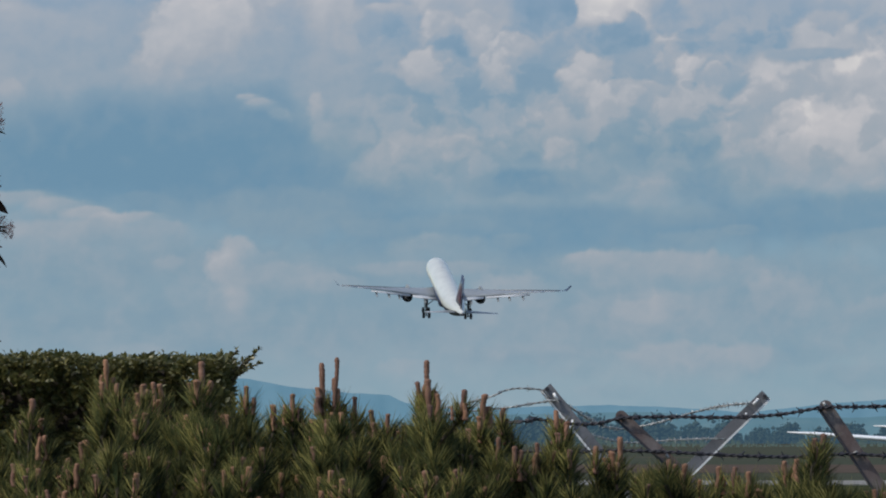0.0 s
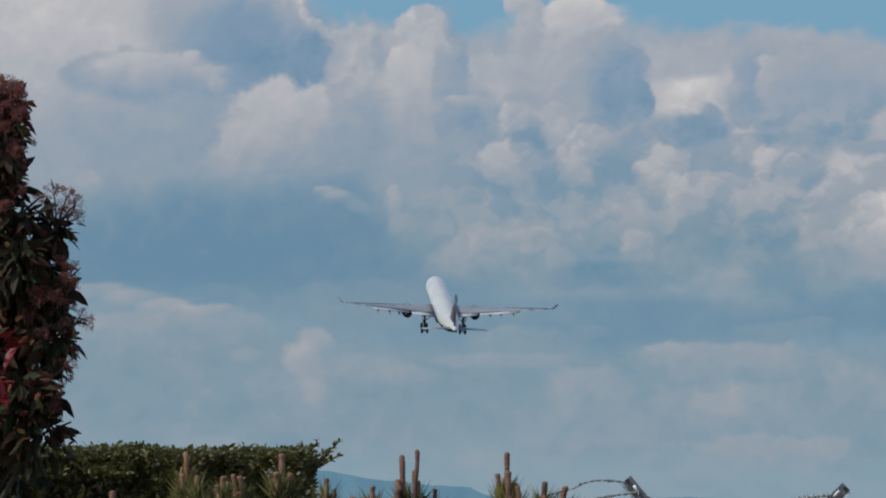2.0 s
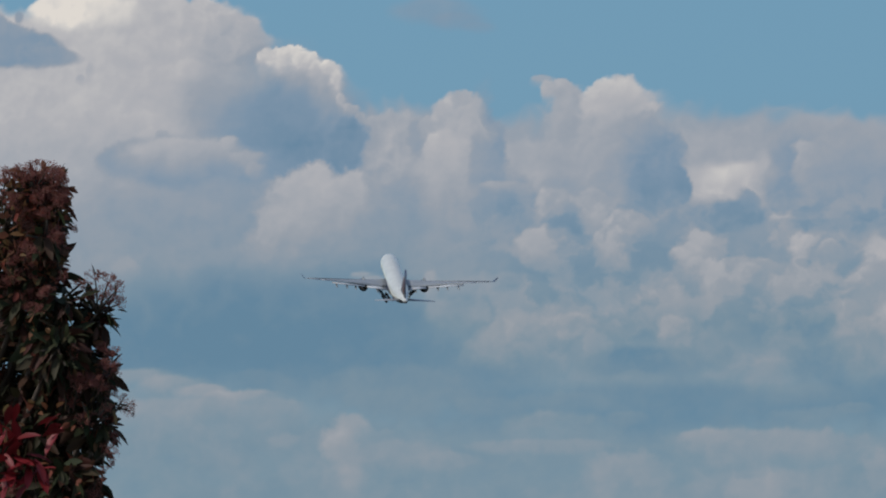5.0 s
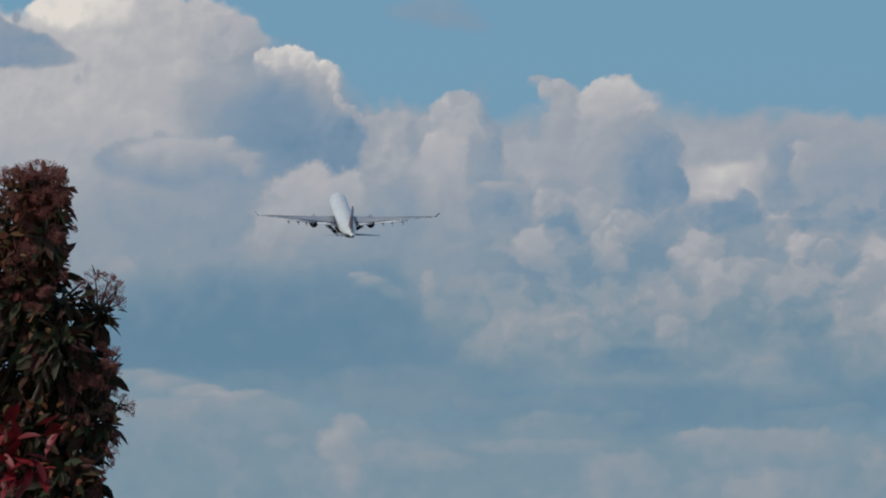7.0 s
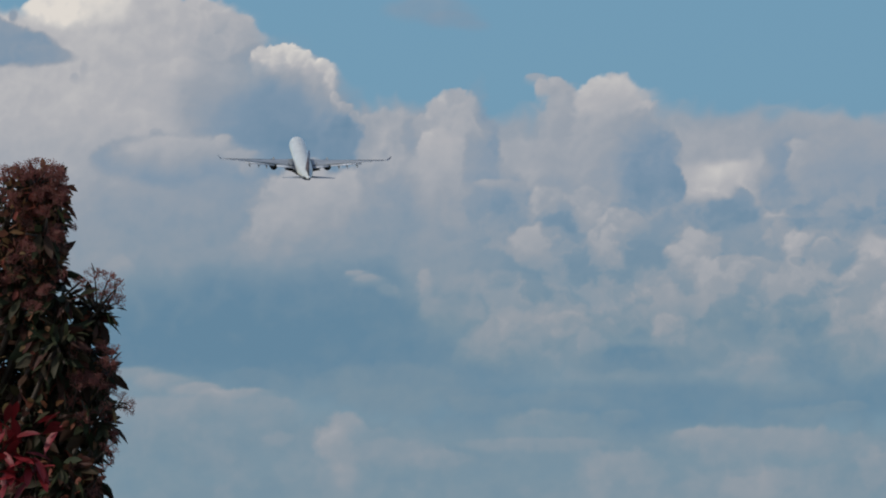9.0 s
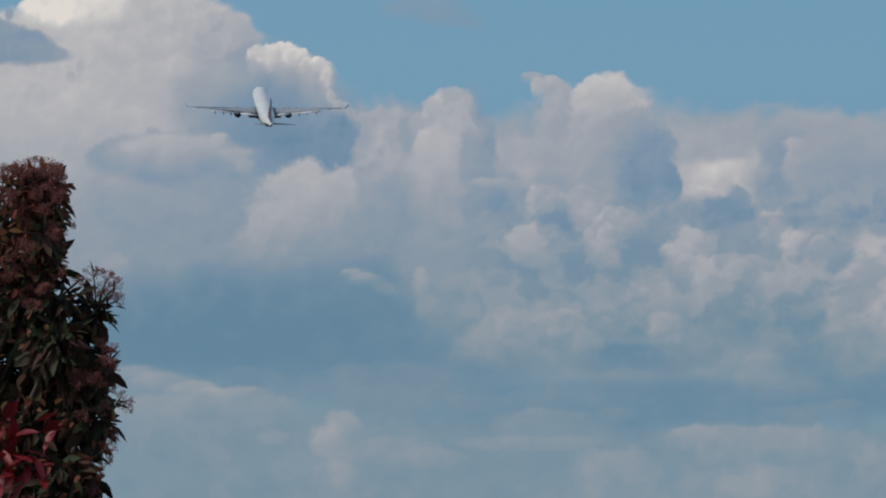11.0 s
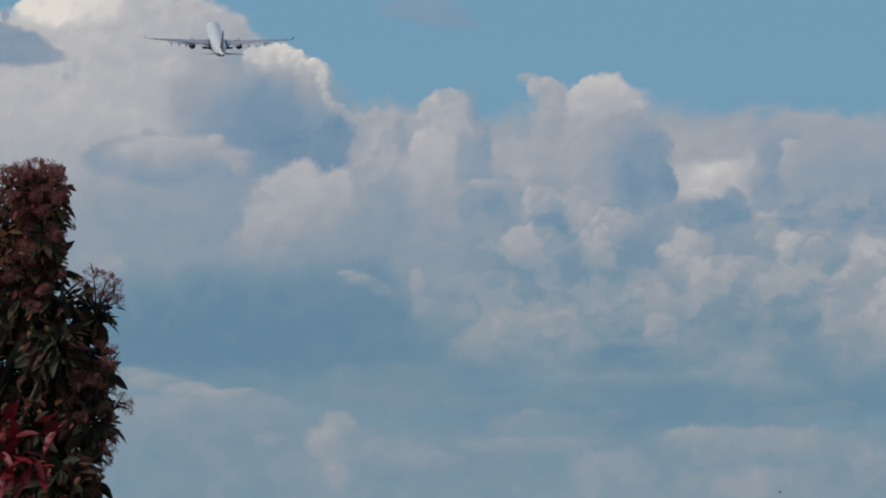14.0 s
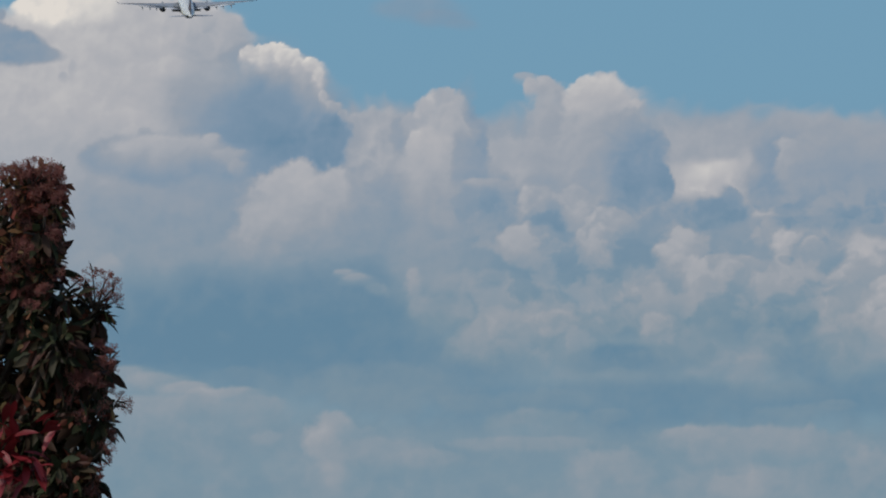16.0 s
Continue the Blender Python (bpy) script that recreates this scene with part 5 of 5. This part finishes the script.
        for _ in range(count):
            spot = at(rng.uniform(u0, u1), rng.uniform(v0, v1), d - rng.uniform(0.02, 0.16)) - foot
            way = Vector((rng.gauss(0.1, 0.4), -0.6 + rng.gauss(0, 0.3), 0.8))
            size = rng.uniform(0.028, 0.044)
            root = spot - way.normalized() * size * 0.6
            ob = new("flower_head", heads[rng.randrange(3)])
            ob.matrix_basis = Matrix.Translation(root) @ way.to_track_quat("Z", "Y").to_matrix().to_4x4() @ Matrix.Scale(size, 4)
            ob.parent = thing
            stem = rod(bmesh.new(), root, root + Vector((rng.uniform(-0.05, 0.0), 0.14, -0.06)), 0.0022, 0.0034, 5)
            part("stalk", stem, TWIG, thing)
    return thing


hedge()
# bearing, distance, width of each pine and its tall candles
WEST_PINES = (
    (-68, 15.6, 9, ()),
    (-56.5, 15.4, 12, ((-54.4, 5.4, 3.4), (-55.6, 2.5, 2.4), (-53.2, 2.8, 2.2))),
    (-45, 15.2, 12, ((-44.4, 10.6, 4.4), (-45.0, 7.6, 3.2), (-43.4, 8.2, 3), (-43.0, 7.4, 3))),
    (-36.5, 15.8, 10, ((-39.7, 7.3, 3), (-38.2, 7.6, 4.2), (-36.9, 7.4, 3.2), (-39, 6.6, 2.6))),
    (-29.5, 15.3, 10, ((-32.0, 10.3, 4.4), (-32.7, 7.9, 3), (-31.2, 7.8, 3), (-26.1, 7.1, 3.2))),
    (-20, 15.7, 8, ((-22.3, 4.6, 2.8), (-19.8, 6.0, 3), (-20.6, 4.6, 2.4), (-18.9, 4.2, 2.4))),
)
MIDDLE_PINES = (
    (-14, 15.2, 8, ((-15.8, 10.2, 6.4), (-14.5, 10.9, 8.0), (-13.95, 8.2, 5), (-14.8, 3.6, 3), (-13.4, 3.6, 3), (-11.5, 5.7, 3.6), (-15.8, 2.5, 2.4))),
    (-7.5, 15.7, 7, ((-9.3, 3.9, 3.2), (-7.2, 3.4, 3), (-5.1, 1.9, 2))),
    (-1.8, 15.2, 8, ((-2.25, 10.5, 6.0), (-2.9, 7.7, 4), (-1.7, 8.0, 5), (-0.9, 6.6, 4), (-1.9, 4.6, 3), (2.5, 6.6, 3.4))),
    (6, 15.6, 8, ((5.3, 6.0, 4), (7.8, 4.2, 3), (8.3, 3, 3), (4, 2, 2), (2, 1.6, 2.2))),
)
EAST_PINES = (
    (14.5, 15.3, 8, ((15.0, 3.9, 3.4), (15.6, 2.8, 4), (16.3, 2.4, 3), (9.2, -0.9, 4), (10.1, -1.4, 3.4), (12.7, -0.4, 3.6), (15.8, -1.4, 3))),
    (22.5, 15.7, 8, ((20.2, -0.9, 3), (23.5, 0.4, 4.6), (22.4, -1.6, 3), (26.6, -3.9, 3))),
    (31, 15.4, 9, ((30.3, -2.6, 4), (31.3, -3.2, 3.6), (36.3, -3.5, 3.2), (38.6, -3.6, 3), (40.3, -4.2, 2.8))),
    (40.5, 15.8, 9, ((45.3, -2.8, 3), (46.8, -3.2, 3), (38.0, -5.4, 2.6))),
    (49.8, 15.3, 7, ((50.1, 0.8, 2.8), (49.3, 0.2, 2.4))),
    (58, 15.6, 9, ()),
)
for k, (u, d, width, tall) in enumerate(WEST_PINES + MIDDLE_PINES + EAST_PINES):
    pine(u, d, width, tall, 40 + k)
photinia()


# ---- fences ----
def steel_angle(bm, a, b, width, face, side, thick=0.005):
    """An angle-iron bar from a to b: one flange facing `face`, one standing back along its `side` edge."""
    a, b, n = Vector(a), Vector(b), Vector(face).normalized()
    along = (b - a).normalized()
    across = along.cross(n).normalized() * side
    def prism(corners):
        low, high = [bm.verts.new(a + c) for c in corners], [bm.verts.new(b + c) for c in corners]
        k = len(corners)
        bm.faces.new(low[::-1])
        bm.faces.new(high)
        for j in range(k):
            bm.faces.new((low[j], low[(j + 1) % k], high[(j + 1) % k], high[j]))
    w = width / 2
    prism([across * -w, across * w, across * w - n * width, across * (w - thick) - n * width, across * (w - thick) - n * thick, across * -w - n * thick])
    bmesh.ops.recalc_face_normals(bm, faces=bm.faces)


def fence_post(d, arms, joint, width, mat, rim, label, holes=()):
    """A steel post with outward leaning arms; every place as bearing and height in thousandths of a radian."""
    foot = at(joint[0], 0, d)
    foot.z = 0
    thing = tagged(new("fence_post"), label, "fence post", "perimeter fence posts")
    thing.location = foot
    bm = bmesh.new()
    steel_angle(bm, (0, 0.01, 0), at(*joint, d) - foot + Vector((0, 0.01, 0.03)), width, (0, -1, 0), 1)
    part("post", bm, mat, thing, smooth=False)
    for (u0, v0), (u1, v1), side in arms:
        bm = bmesh.new()
        steel_angle(bm, at(u0, v0, d) - foot, at(u1, v1, d) - foot, width, (0.1, -1, 0.05), side)
        arm = part("arm", bm, mat, thing, smooth=False)
        # thin strip paints the flange's bright highlight; on leaning arms it is dark
        bm, edge = bmesh.new(), (at(u1, v1, d) - at(u0, v0, d)).normalized().cross(Vector((0.1, -1, 0.05))).normalized() * side * (width / 2)
        steel_angle(bm, at(u0, v0, d) - foot + edge + Vector((0, -0.006, 0)), at(u1, v1, d) - foot + edge + Vector((0, -0.006, 0)), 0.008, (0.1, -1, 0.05), side, 0.003)
        part("rim", bm, rim, arm, smooth=False)
        if rim is not GLINT_AND_CLIP_ZINC:
            bm = bmesh.new()
            p = at(u0, v0, d).lerp(at(u1, v1, d), 0.015) - foot
            rod(bm, p, p + Vector((0, 0.006, 0)), width / 2, width / 2, 16)
            part("rounded_end", bm, mat, arm, smooth=False)
        bm = bmesh.new()
        p = at(u0, v0, d - 0.001).lerp(at(u1, v1, d - 0.001), 0.012) - foot
        rod(bm, p, p + Vector((0, -0.012, 0)), width * 0.18, width * 0.18, 6)
        part("bolt", bm, WIRE_DARK, arm, smooth=False)
    for (u0, v0), (u1, v1), r in holes:
        bm = bmesh.new()
        rod(bm, at(u0, v0, d - 0.012) - foot, at(u1, v1, d - 0.012) - foot, r, r, 8)
        part("wire_clip", bm, GLINT_AND_CLIP_ZINC if rim is GLINT_AND_CLIP_ZINC else WIRE_PALE, thing)
    return thing


def barb_mesh(mat, thick, barb, seed):
    """A coil of wire round the strand (along x) with four sharp points."""
    rng, bm = random.Random(seed), bmesh.new()
    rod(bm, Vector((-0.008, 0, 0)), Vector((0.008, 0, 0)), thick * 2.3, thick * 2.3, 6)
    for k in range(4):
        a = k * 1.571 + rng.uniform(-0.3, 0.3)
        way = Vector((rng.choice((-0.6, 0.6)), math.sin(a), math.cos(a))).normalized()
        rod(bm, Vector((0, 0, 0)), way * barb * rng.uniform(0.8, 1.2), thick * 0.9, thick * 0.3, 4)
    me = bpy.data.meshes.new("barb")
    bm.to_mesh(me)
    bm.free()
    me.materials.append(mat)
    return me


def barbed_wire(route, mat, label, thick=0.0024, gap=0.055, barb=0.016, seed=0):
    """Two twisted strands with four-pointed barbs along a route of (bearing, height, distance)."""
    rng = random.Random(seed)
    pts = [at(*p) for p in route]
    path = []
    for i in range(len(pts) - 1):  # a smooth curve through the route
        p0, p1, p2, p3 = pts[max(i - 1, 0)], pts[i], pts[i + 1], pts[min(i + 2, len(pts) - 1)]
        steps = max(4, int((p2 - p1).length / 0.012))
        for k in range(steps):
            t = k / steps
            path.append(0.5 * (2 * p1 + (p2 - p0) * t + (2 * p0 - 5 * p1 + 4 * p2 - p3) * t * t + (3 * p1 - p0 - 3 * p2 + p3) * t ** 3))
    path.append(pts[-1])
    thing = tagged(new("barbed_wire"), label, "barbed wire", "barbed wire strands")
    origin = Vector(path[0])
    thing.location = origin
    for phase in (0, math.pi):
        rings, run = [], 0.0
        for i, p in enumerate(path):
            q = path[min(i + 1, len(path) - 1)] - path[max(i - 1, 0)]
            across = Vector((-q.z, 0, q.x)).normalized()
            run += (p - path[max(i - 1, 0)]).length
            off = (across * math.cos(run * 110 + phase) + Vector((0, math.sin(run * 110 + phase), 0))) * thick * 0.9
            rings.append([p - origin + off + (across * math.cos(a) + Vector((0, math.sin(a), 0))) * thick for a in (0, 1.571, 3.142, 4.712)])
        part("strand", loft(rings), mat, thing)
    knots = [barb_mesh(mat, thick, barb, seed * 10 + k) for k in range(5)]
    run, due = 0.0, rng.uniform(0.01, gap)
    for i in range(1, len(path)):
        run += (path[i] - path[i - 1]).length
        if run < due:
            continue
        due = run + gap * rng.uniform(0.8, 1.2)
        along = (path[i] - path[i - 1]).normalized()
        ob = new("barb", knots[rng.randrange(5)])
        ob.matrix_basis = Matrix.Translation(path[i] - origin) @ along.to_track_quat("X", "Z").to_matrix().to_4x4() @ Matrix.Rotation(rng.uniform(0, 3.14), 4, "X")
        ob.parent = thing
    return thing


Y_FENCE, LEANING_FENCE = 32.0, 28.0
fence_post(Y_FENCE, (((13.6, 6.9), (26.9, -9.5), 1), ((42.7, 5.9), (26.9, -9.5), -1)), (26.9, -9.5), 0.050, GALVANISED, GLINT_AND_CLIP_ZINC, "galvanised steel fence post with two arms spread like a Y",
           (((14.6, 6.1), (15.1, 5.3), 0.006), ((17.1, 2.6), (17.2, 1.2), 0.005), ((41.0, 4.6), (41.7, 5.4), 0.006), ((39.9, 3.4), (40.1, 3.3), 0.007)))
fence_post(LEANING_FENCE, (((23.3, 3.3), (38.9, -11.2), 1),), (38.9, -11.2), 0.042, RUSTY, WIRE_DARK, "brown weathered steel fence post with a leaning arm", (((29.4, -2.0), (29.8, -2.4), 0.006),))
fence_post(LEANING_FENCE, (((50.4, 4.6), (62.0, -12.8), 1),), (62.0, -12.8), 0.048, RUSTY, WIRE_DARK, "brown weathered steel fence post with a leaning arm", (((54.4, -1.6), (54.7, -2.2), 0.009), ((50.3, 4.5), (50.6, 4.7), 0.012)))
F = LEANING_FENCE - 0.02
barbed_wire(((-20, 0.6, F + 0.5), (8.5, 2.2, F), (12, 2.7, F), (16.3, 2.1, F), (20.5, 2.1, F), (23.6, 2.8, F), (30, 3.0, F), (38, 2.9, F), (44.5, 3.3, F), (50.2, 4.2, F), (55, 4.3, F), (62, 4.4, F), (80, 4.2, F)), WIRE_DARK, "dark rusty barbed wire stretched between leaning posts", 0.0040, 0.058, 0.024, 1)
barbed_wire(((-20, -2.0, F + 0.5), (10, -1.6, F), (16, -1.6, F), (24, -1.5, F), (30, -1.7, F), (38, -2.1, F), (46, -2.3, F), (53.5, -1.9, F), (60, -2.2, F), (80, -2.6, F)), WIRE_DARK, "dark rusty barbed wire stretched between leaning posts", 0.0040, 0.066, 0.024, 2)
G = Y_FENCE - 0.02
barbed_wire(((-4, 3.2, G + 0.3), (5.5, 5.4, G), (8, 6.4, G), (10.2, 6.75, G), (13.3, 6.45, G), (13.9, 5.4, G)), WIRE_PALE, "loose zinc barbed wire curling off the fence post", 0.0026, 0.12, 0.016, 3)
barbed_wire(((-4, 3.0, G + 0.3), (7.6, 4.1, G), (11, 4.6, G), (14.2, 5.1, G), (15.4, 5.2, G)), WIRE_PALE, "zinc barbed wire tied to the fence post", 0.0026, 0.05, 0.016, 4)
barbed_wire(((15.4, 5.2, G + 0.05), (23, 1.4, G + 0.9), (34.4, 3.9, G + 0.6), (37.5, 4.5, G + 0.2), (40.2, 4.75, G)), WIRE_PALE, "zinc barbed wire tied to the fence post", 0.0026, 0.05, 0.016, 5)
barbed_wire(((18.6, 0.9, G + 0.05), (24, -0.4, G + 0.5), (30, -0.1, G + 0.4), (35.4, 0.1, G), (37.4, 0.0, G)), WIRE_PALE, "zinc barbed wire tied to the fence post", 0.0022, 0.05, 0.014, 6)


# ---- parked glider on the airfield ----
def glider(u, v, d):
    """A glider with one wing raised towards the fence; u, v: bearing and height of that wing's tip."""
    tip, root = at(u, v, d), at(u, v, d) + Vector((7.6, 1.0, -0.55))
    thing = tagged(new("parked_glider"), "white glider parked on the airfield grass", "glider", "parked gliders")
    thing.location = (root.x, root.y, 0)
    foot = Vector(thing.location)

    def section(p, chord, thick):
        shape = ((0, 0), (0.05, 0.5), (0.3, 0.75), (0.7, 0.4), (1, 0), (0.7, -0.25), (0.3, -0.5), (0.05, -0.35))
        return [p - foot + Vector((0, chord * a, chord * thick * b)) for a, b in shape]
    part("wing", loft([section(tip, 0.2, 0.06), section(tip.lerp(root, 0.05), 0.5, 0.09), section(tip.lerp(root, 0.5), 0.8, 0.1), section(root, 1.0, 0.11)]), GELCOAT, thing, "long white wing")
    other = root + Vector((7.6, -0.4, 0.5))
    part("wing", loft([section(root, 1.0, 0.15), section(other, 0.35, 0.13)]), GELCOAT, thing, "long white wing")
    hull = []
    for y, r, z in ((-2.6, 0.05, 0.9), (-2.0, 0.3, 0.95), (-0.8, 0.42, 1.05), (0.4, 0.36, 1.15), (2.0, 0.18, 1.2), (4.4, 0.09, 1.3)):
        hull.append([(r * math.cos(6.28319 * k / 14), y, z + r * math.sin(6.28319 * k / 14)) for k in range(14)])
    part("fuselage", loft(hull), GELCOAT, thing)
    bm = bmesh.new()
    slab(bm, [(0, 3.8, 1.3), (0, 4.5, 1.3), (0, 4.6, 2.4), (0, 4.2, 2.4)], 0.07)
    slab(bm, [(-1.4, 4.2, 2.38), (1.4, 4.2, 2.38), (1.4, 4.6, 2.38), (-1.4, 4.6, 2.38)], 0.05)
    part("tail", bm, GELCOAT, thing, smooth=False)
    tyre = part("wheel", wheel_mesh(0.2, 0.12), RUBBER, thing)
    tyre.location = (0, -0.4, 0.2)
    bm = bmesh.new()
    rod(bm, (0, -0.4, 0.2), (0, -0.4, 0.75), 0.05)
    part("wheel_fork", bm, STEEL, thing)
    return thing


glider(45.5, 0.95, 110.0)
glider(56.9, 1.8, 150.0)


# ---- birds ----
def bird(span, label):
    """A small dark bird: x to its right, y forwards; the wings hinge at the shoulders."""
    thing = tagged(new("bird"), label, "bird")
    s = span / 0.4
    rows = ((0.115, 0.003, 0.0), (0.10, 0.010, 0.0), (0.085, 0.019, 0.002), (0.065, 0.021, 0), (0.03, 0.033, -0.004), (-0.02, 0.033, -0.004), (-0.06, 0.020, 0), (-0.085, 0.011, 0.002))
    part("body", loft([[(s * r * math.cos(6.28319 * k / 12), s * y, s * (z + r * math.sin(6.28319 * k / 12))) for k in range(12)] for y, r, z in rows]), FEATHER, thing)
    bm = bmesh.new()
    rod(bm, (0, s * 0.112, 0), (0, s * 0.135, -s * 0.003), s * 0.004, s * 0.001, 6)
    part("beak", bm, FEATHER, thing)
    bm = bmesh.new()
    slab(bm, [(s * x, s * y, 0) for x, y in ((-0.011, -0.07), (0.011, -0.07), (0.028, -0.145), (0.01, -0.138), (0, -0.142), (-0.01, -0.138), (-0.028, -0.145))], s * 0.005)
    part("tail", bm, FEATHER, thing, smooth=False)
    wings = []
    for side in (-1, 1):
        bm = bmesh.new()
        slab(bm, [(side * s * x, s * y, s * 0.01 * x) for x, y in ((0.0, 0.05), (0.06, 0.065), (0.115, 0.05), (0.18, -0.005), (0.182, -0.015), (0.15, -0.02), (0.12, -0.032), (0.08, -0.045), (0.04, -0.05), (0, -0.045))], s * 0.006)
        bmesh.ops.recalc_face_normals(bm, faces=bm.faces)
        wing = part("wing", bm, FEATHER, thing, smooth=False)
        wings.append(wing)
    return thing, wings[0], wings[1]


starling, starling_left, starling_right = bird(0.42, "small dark bird flapping across the sky")
far_bird, far_left, far_right = bird(0.34, "tiny dark bird flying low over the fence")
low_bird, low_left, low_right = bird(0.34, "tiny dark bird gliding far away")


# ---- what moves ----
def motions():
    # airliner: seconds, bearing and height of its tail cone (thousandths of a radian), climb attitude and bank (degrees, positive: to the right)
    climb = ((0.0, 2.6, 16.38, 15.0, 1.7), (0.5, -0.42, 18.91, 15.3, 1.77), (1.0, -3.36, 21.38, 15.6, 1.83), (1.5, -6.14, 23.92, 15.9, 1.9), (2.0, -8.92, 26.38, 16.2, 2.07), (2.5, -11.35, 28.85, 16.43, 2.23),
             (3.0, -13.5, 31.46, 16.65, 2.4), (3.5, -15.6, 34.0, 16.88, 2.3), (4.0, -17.4, 36.61, 16.85, 1.94), (6.5, -26.32, 48.26, 16.7, 0.7), (7.0, -27.98, 50.27, 16.9, 0.6), (7.5, -29.5, 52.22, 17.1, 0.5),
             (8.0, -30.95, 54.01, 17.3, 0.4), (8.5, -32.4, 55.91, 17.5, 0.5), (9.0, -33.7, 57.67, 17.7, 0.6), (11.5, -39.68, 66.48, 17.67, 0.53), (12.0, -40.68, 68.39, 17.59, 0.51), (12.5, -41.66, 69.88, 17.5, 0.5),
             (13.0, -42.8, 71.49, 17.53, 0.5), (13.5, -43.85, 72.76, 17.57, 0.5), (14.0, -44.97, 74.1, 17.6, 0.5), (14.5, -45.99, 75.33, 17.7, 0.3), (15.0, -47.11, 76.64, 17.8, 0.0), (15.5, -48.08, 77.83, 17.75, -0.6),
             (16.0, -49.09, 79.07, 17.7, -1.4))
    # degrees to the left of straight ahead, over the seconds
    HEADING = ((0, 1.5, 3.5, 5, 6.5, 9, 11.5, 14, 16), (6.7, 6.4, 5.8, 6.3, 6.8, 6.4, 6.7, 7.0, 7.0))
    rows = []
    for t, u, v, nose_up, bank in climb:
        turn = pose(0, 0, 0, 0, 0, np.interp(t, HEADING[0], HEADING[1])) @ pose(0, 0, 0, nose_up) @ pose(0, 0, 0, 0, bank - 0.4)
        rows.append((t, Matrix.Translation(at(u, v, 1890 * (1 + 0.0415 * t))) @ turn @ Matrix.Translation((0, LENGTH - NOSE, -1.72))))
    walk(plane, rows)
    # wheels up: doors open, the legs swing inwards, doors close
    for leg, door, side in ((gear_left, door_left, -1), (gear_right, door_right, 1)):
        hinge, keel = Matrix.Translation((side * 5.34, NOSE - 32.6, -2.05)), Matrix.Translation((side * 0.35, NOSE - 33.0, -3.45))
        walk(leg, [(t, hinge @ Matrix.Rotation(radians(side * a), 4, "Y")) for t, a in ((0, 0), (1.8, 0), (2.4, 8), (3.0, 15), (3.5, 22), (4.2, 30), (5.2, 45), (6.3, 50), (7.2, 56), (8.0, 62), (8.8, 70), (9.6, 86), (16, 86))])
        walk(door, [(t, keel @ Matrix.Rotation(radians(side * a), 4, "Y")) for t, a in ((0, 0), (2.2, 0), (2.8, 45), (3.3, 80), (9.3, 80), (10.0, 45), (10.8, 0), (16, 0))])
    bay = Matrix.Translation((0, NOSE - 6.7, -2.3))
    walk(front_leg, [(t, bay @ Matrix.Rotation(radians(a), 4, "X")) for t, a in ((0, 0), (4.6, 0), (6.0, 50), (7.4, 88), (16, 88))])
    # clouds drift to the left
    walk(backdrop, [(0.0, pose(5.9, 0, 0)), (8.0, pose(-0.85, 0, 0)), (16.0, pose(-7.6, 0, 0))])

    # birds: seconds, bearing and height (thousandths of a radian), distance, bank, lift of the wings (degrees)
    across = ((0.0, 82, 29, 84, -60, 5), (0.1, 61, 28, 84.5, -72, 10), (0.2, 41.07, 27.15, 85, -88, 12), (0.3, 22.03, 26.39, 86, -64, 8), (0.4, 5.45, 27.72, 88, -34, -6), (0.5, -7.62, 31.73, 90, -26, -38),
        (0.6, -19.47, 36.03, 92, -8, 48), (0.7, -30.21, 38.84, 94, -64, 6), (0.8, -38.93, 42.25, 96, -76, 0), (0.9, -45.26, 44.53, 98, -4, -18), (1.0, -51.67, 46.89, 100, 6, 42), (1.1, -58.52, 50.55, 101, 30, 30),
        (1.2, -66, 54, 102, 25, -30), (1.4, -82, 62, 104, 25, 30), (2.0, -130, 80, 110, 20, 0), (16.0, -1200, 120, 300, 0, 0))
    past_fence = ((0.0, 400, 8, 150, 10, 10), (1.3, 66, 9.0, 210, 5, 20), (1.4, 47.4, 10.5, 215, 5, -25), (1.5, 20.08, 12.1, 220, 5, 15), (1.6, -3, 14, 225, 5, -25), (1.7, -24, 17, 230, 5, 20),
        (2.5, -160, 40, 260, 5, 0), (16.0, -1500, 60, 500, 0, 0))
    far_off = ((0.0, 300, 20, 500, 5, 0), (13.8, 32, 15.6, 420, 5, 15), (14.3, 21.0, 17.5, 420, 5, 10), (14.5, 13.2, 16.3, 420, 5, -10), (14.7, 6, 14.0, 420, 5, 10), (16.0, -40, 6, 420, 5, 0))
    flights = ((starling, starling_left, starling_right, across), (far_bird, far_left, far_right, past_fence), (low_bird, low_left, low_right, far_off))
    for body, left, right, path in flights:
        way = [at(u, v, d) for t, u, v, d, bank, lift in path]
        rows = []
        for k, (t, u, v, d, bank, lift) in enumerate(path):
            ahead = way[min(k + 1, len(way) - 1)] - way[max(k - 1, 0)]
            turn = math.degrees(math.atan2(-ahead.x, ahead.y))
            rise = math.degrees(math.atan2(ahead.z, math.hypot(ahead.x, ahead.y)))
            rows.append((t, Matrix.Translation(way[k]) @ pose(0, 0, 0, 0, 0, turn) @ pose(0, 0, 0, rise) @ pose(0, 0, 0, 0, -bank)))
        walk(body, rows)
        walk(left, [(row[0], pose(-0.008, 0, 0, 0, row[5])) for row in path])
        walk(right, [(row[0], pose(0.008, 0, 0, 0, -row[5])) for row in path])


motions()
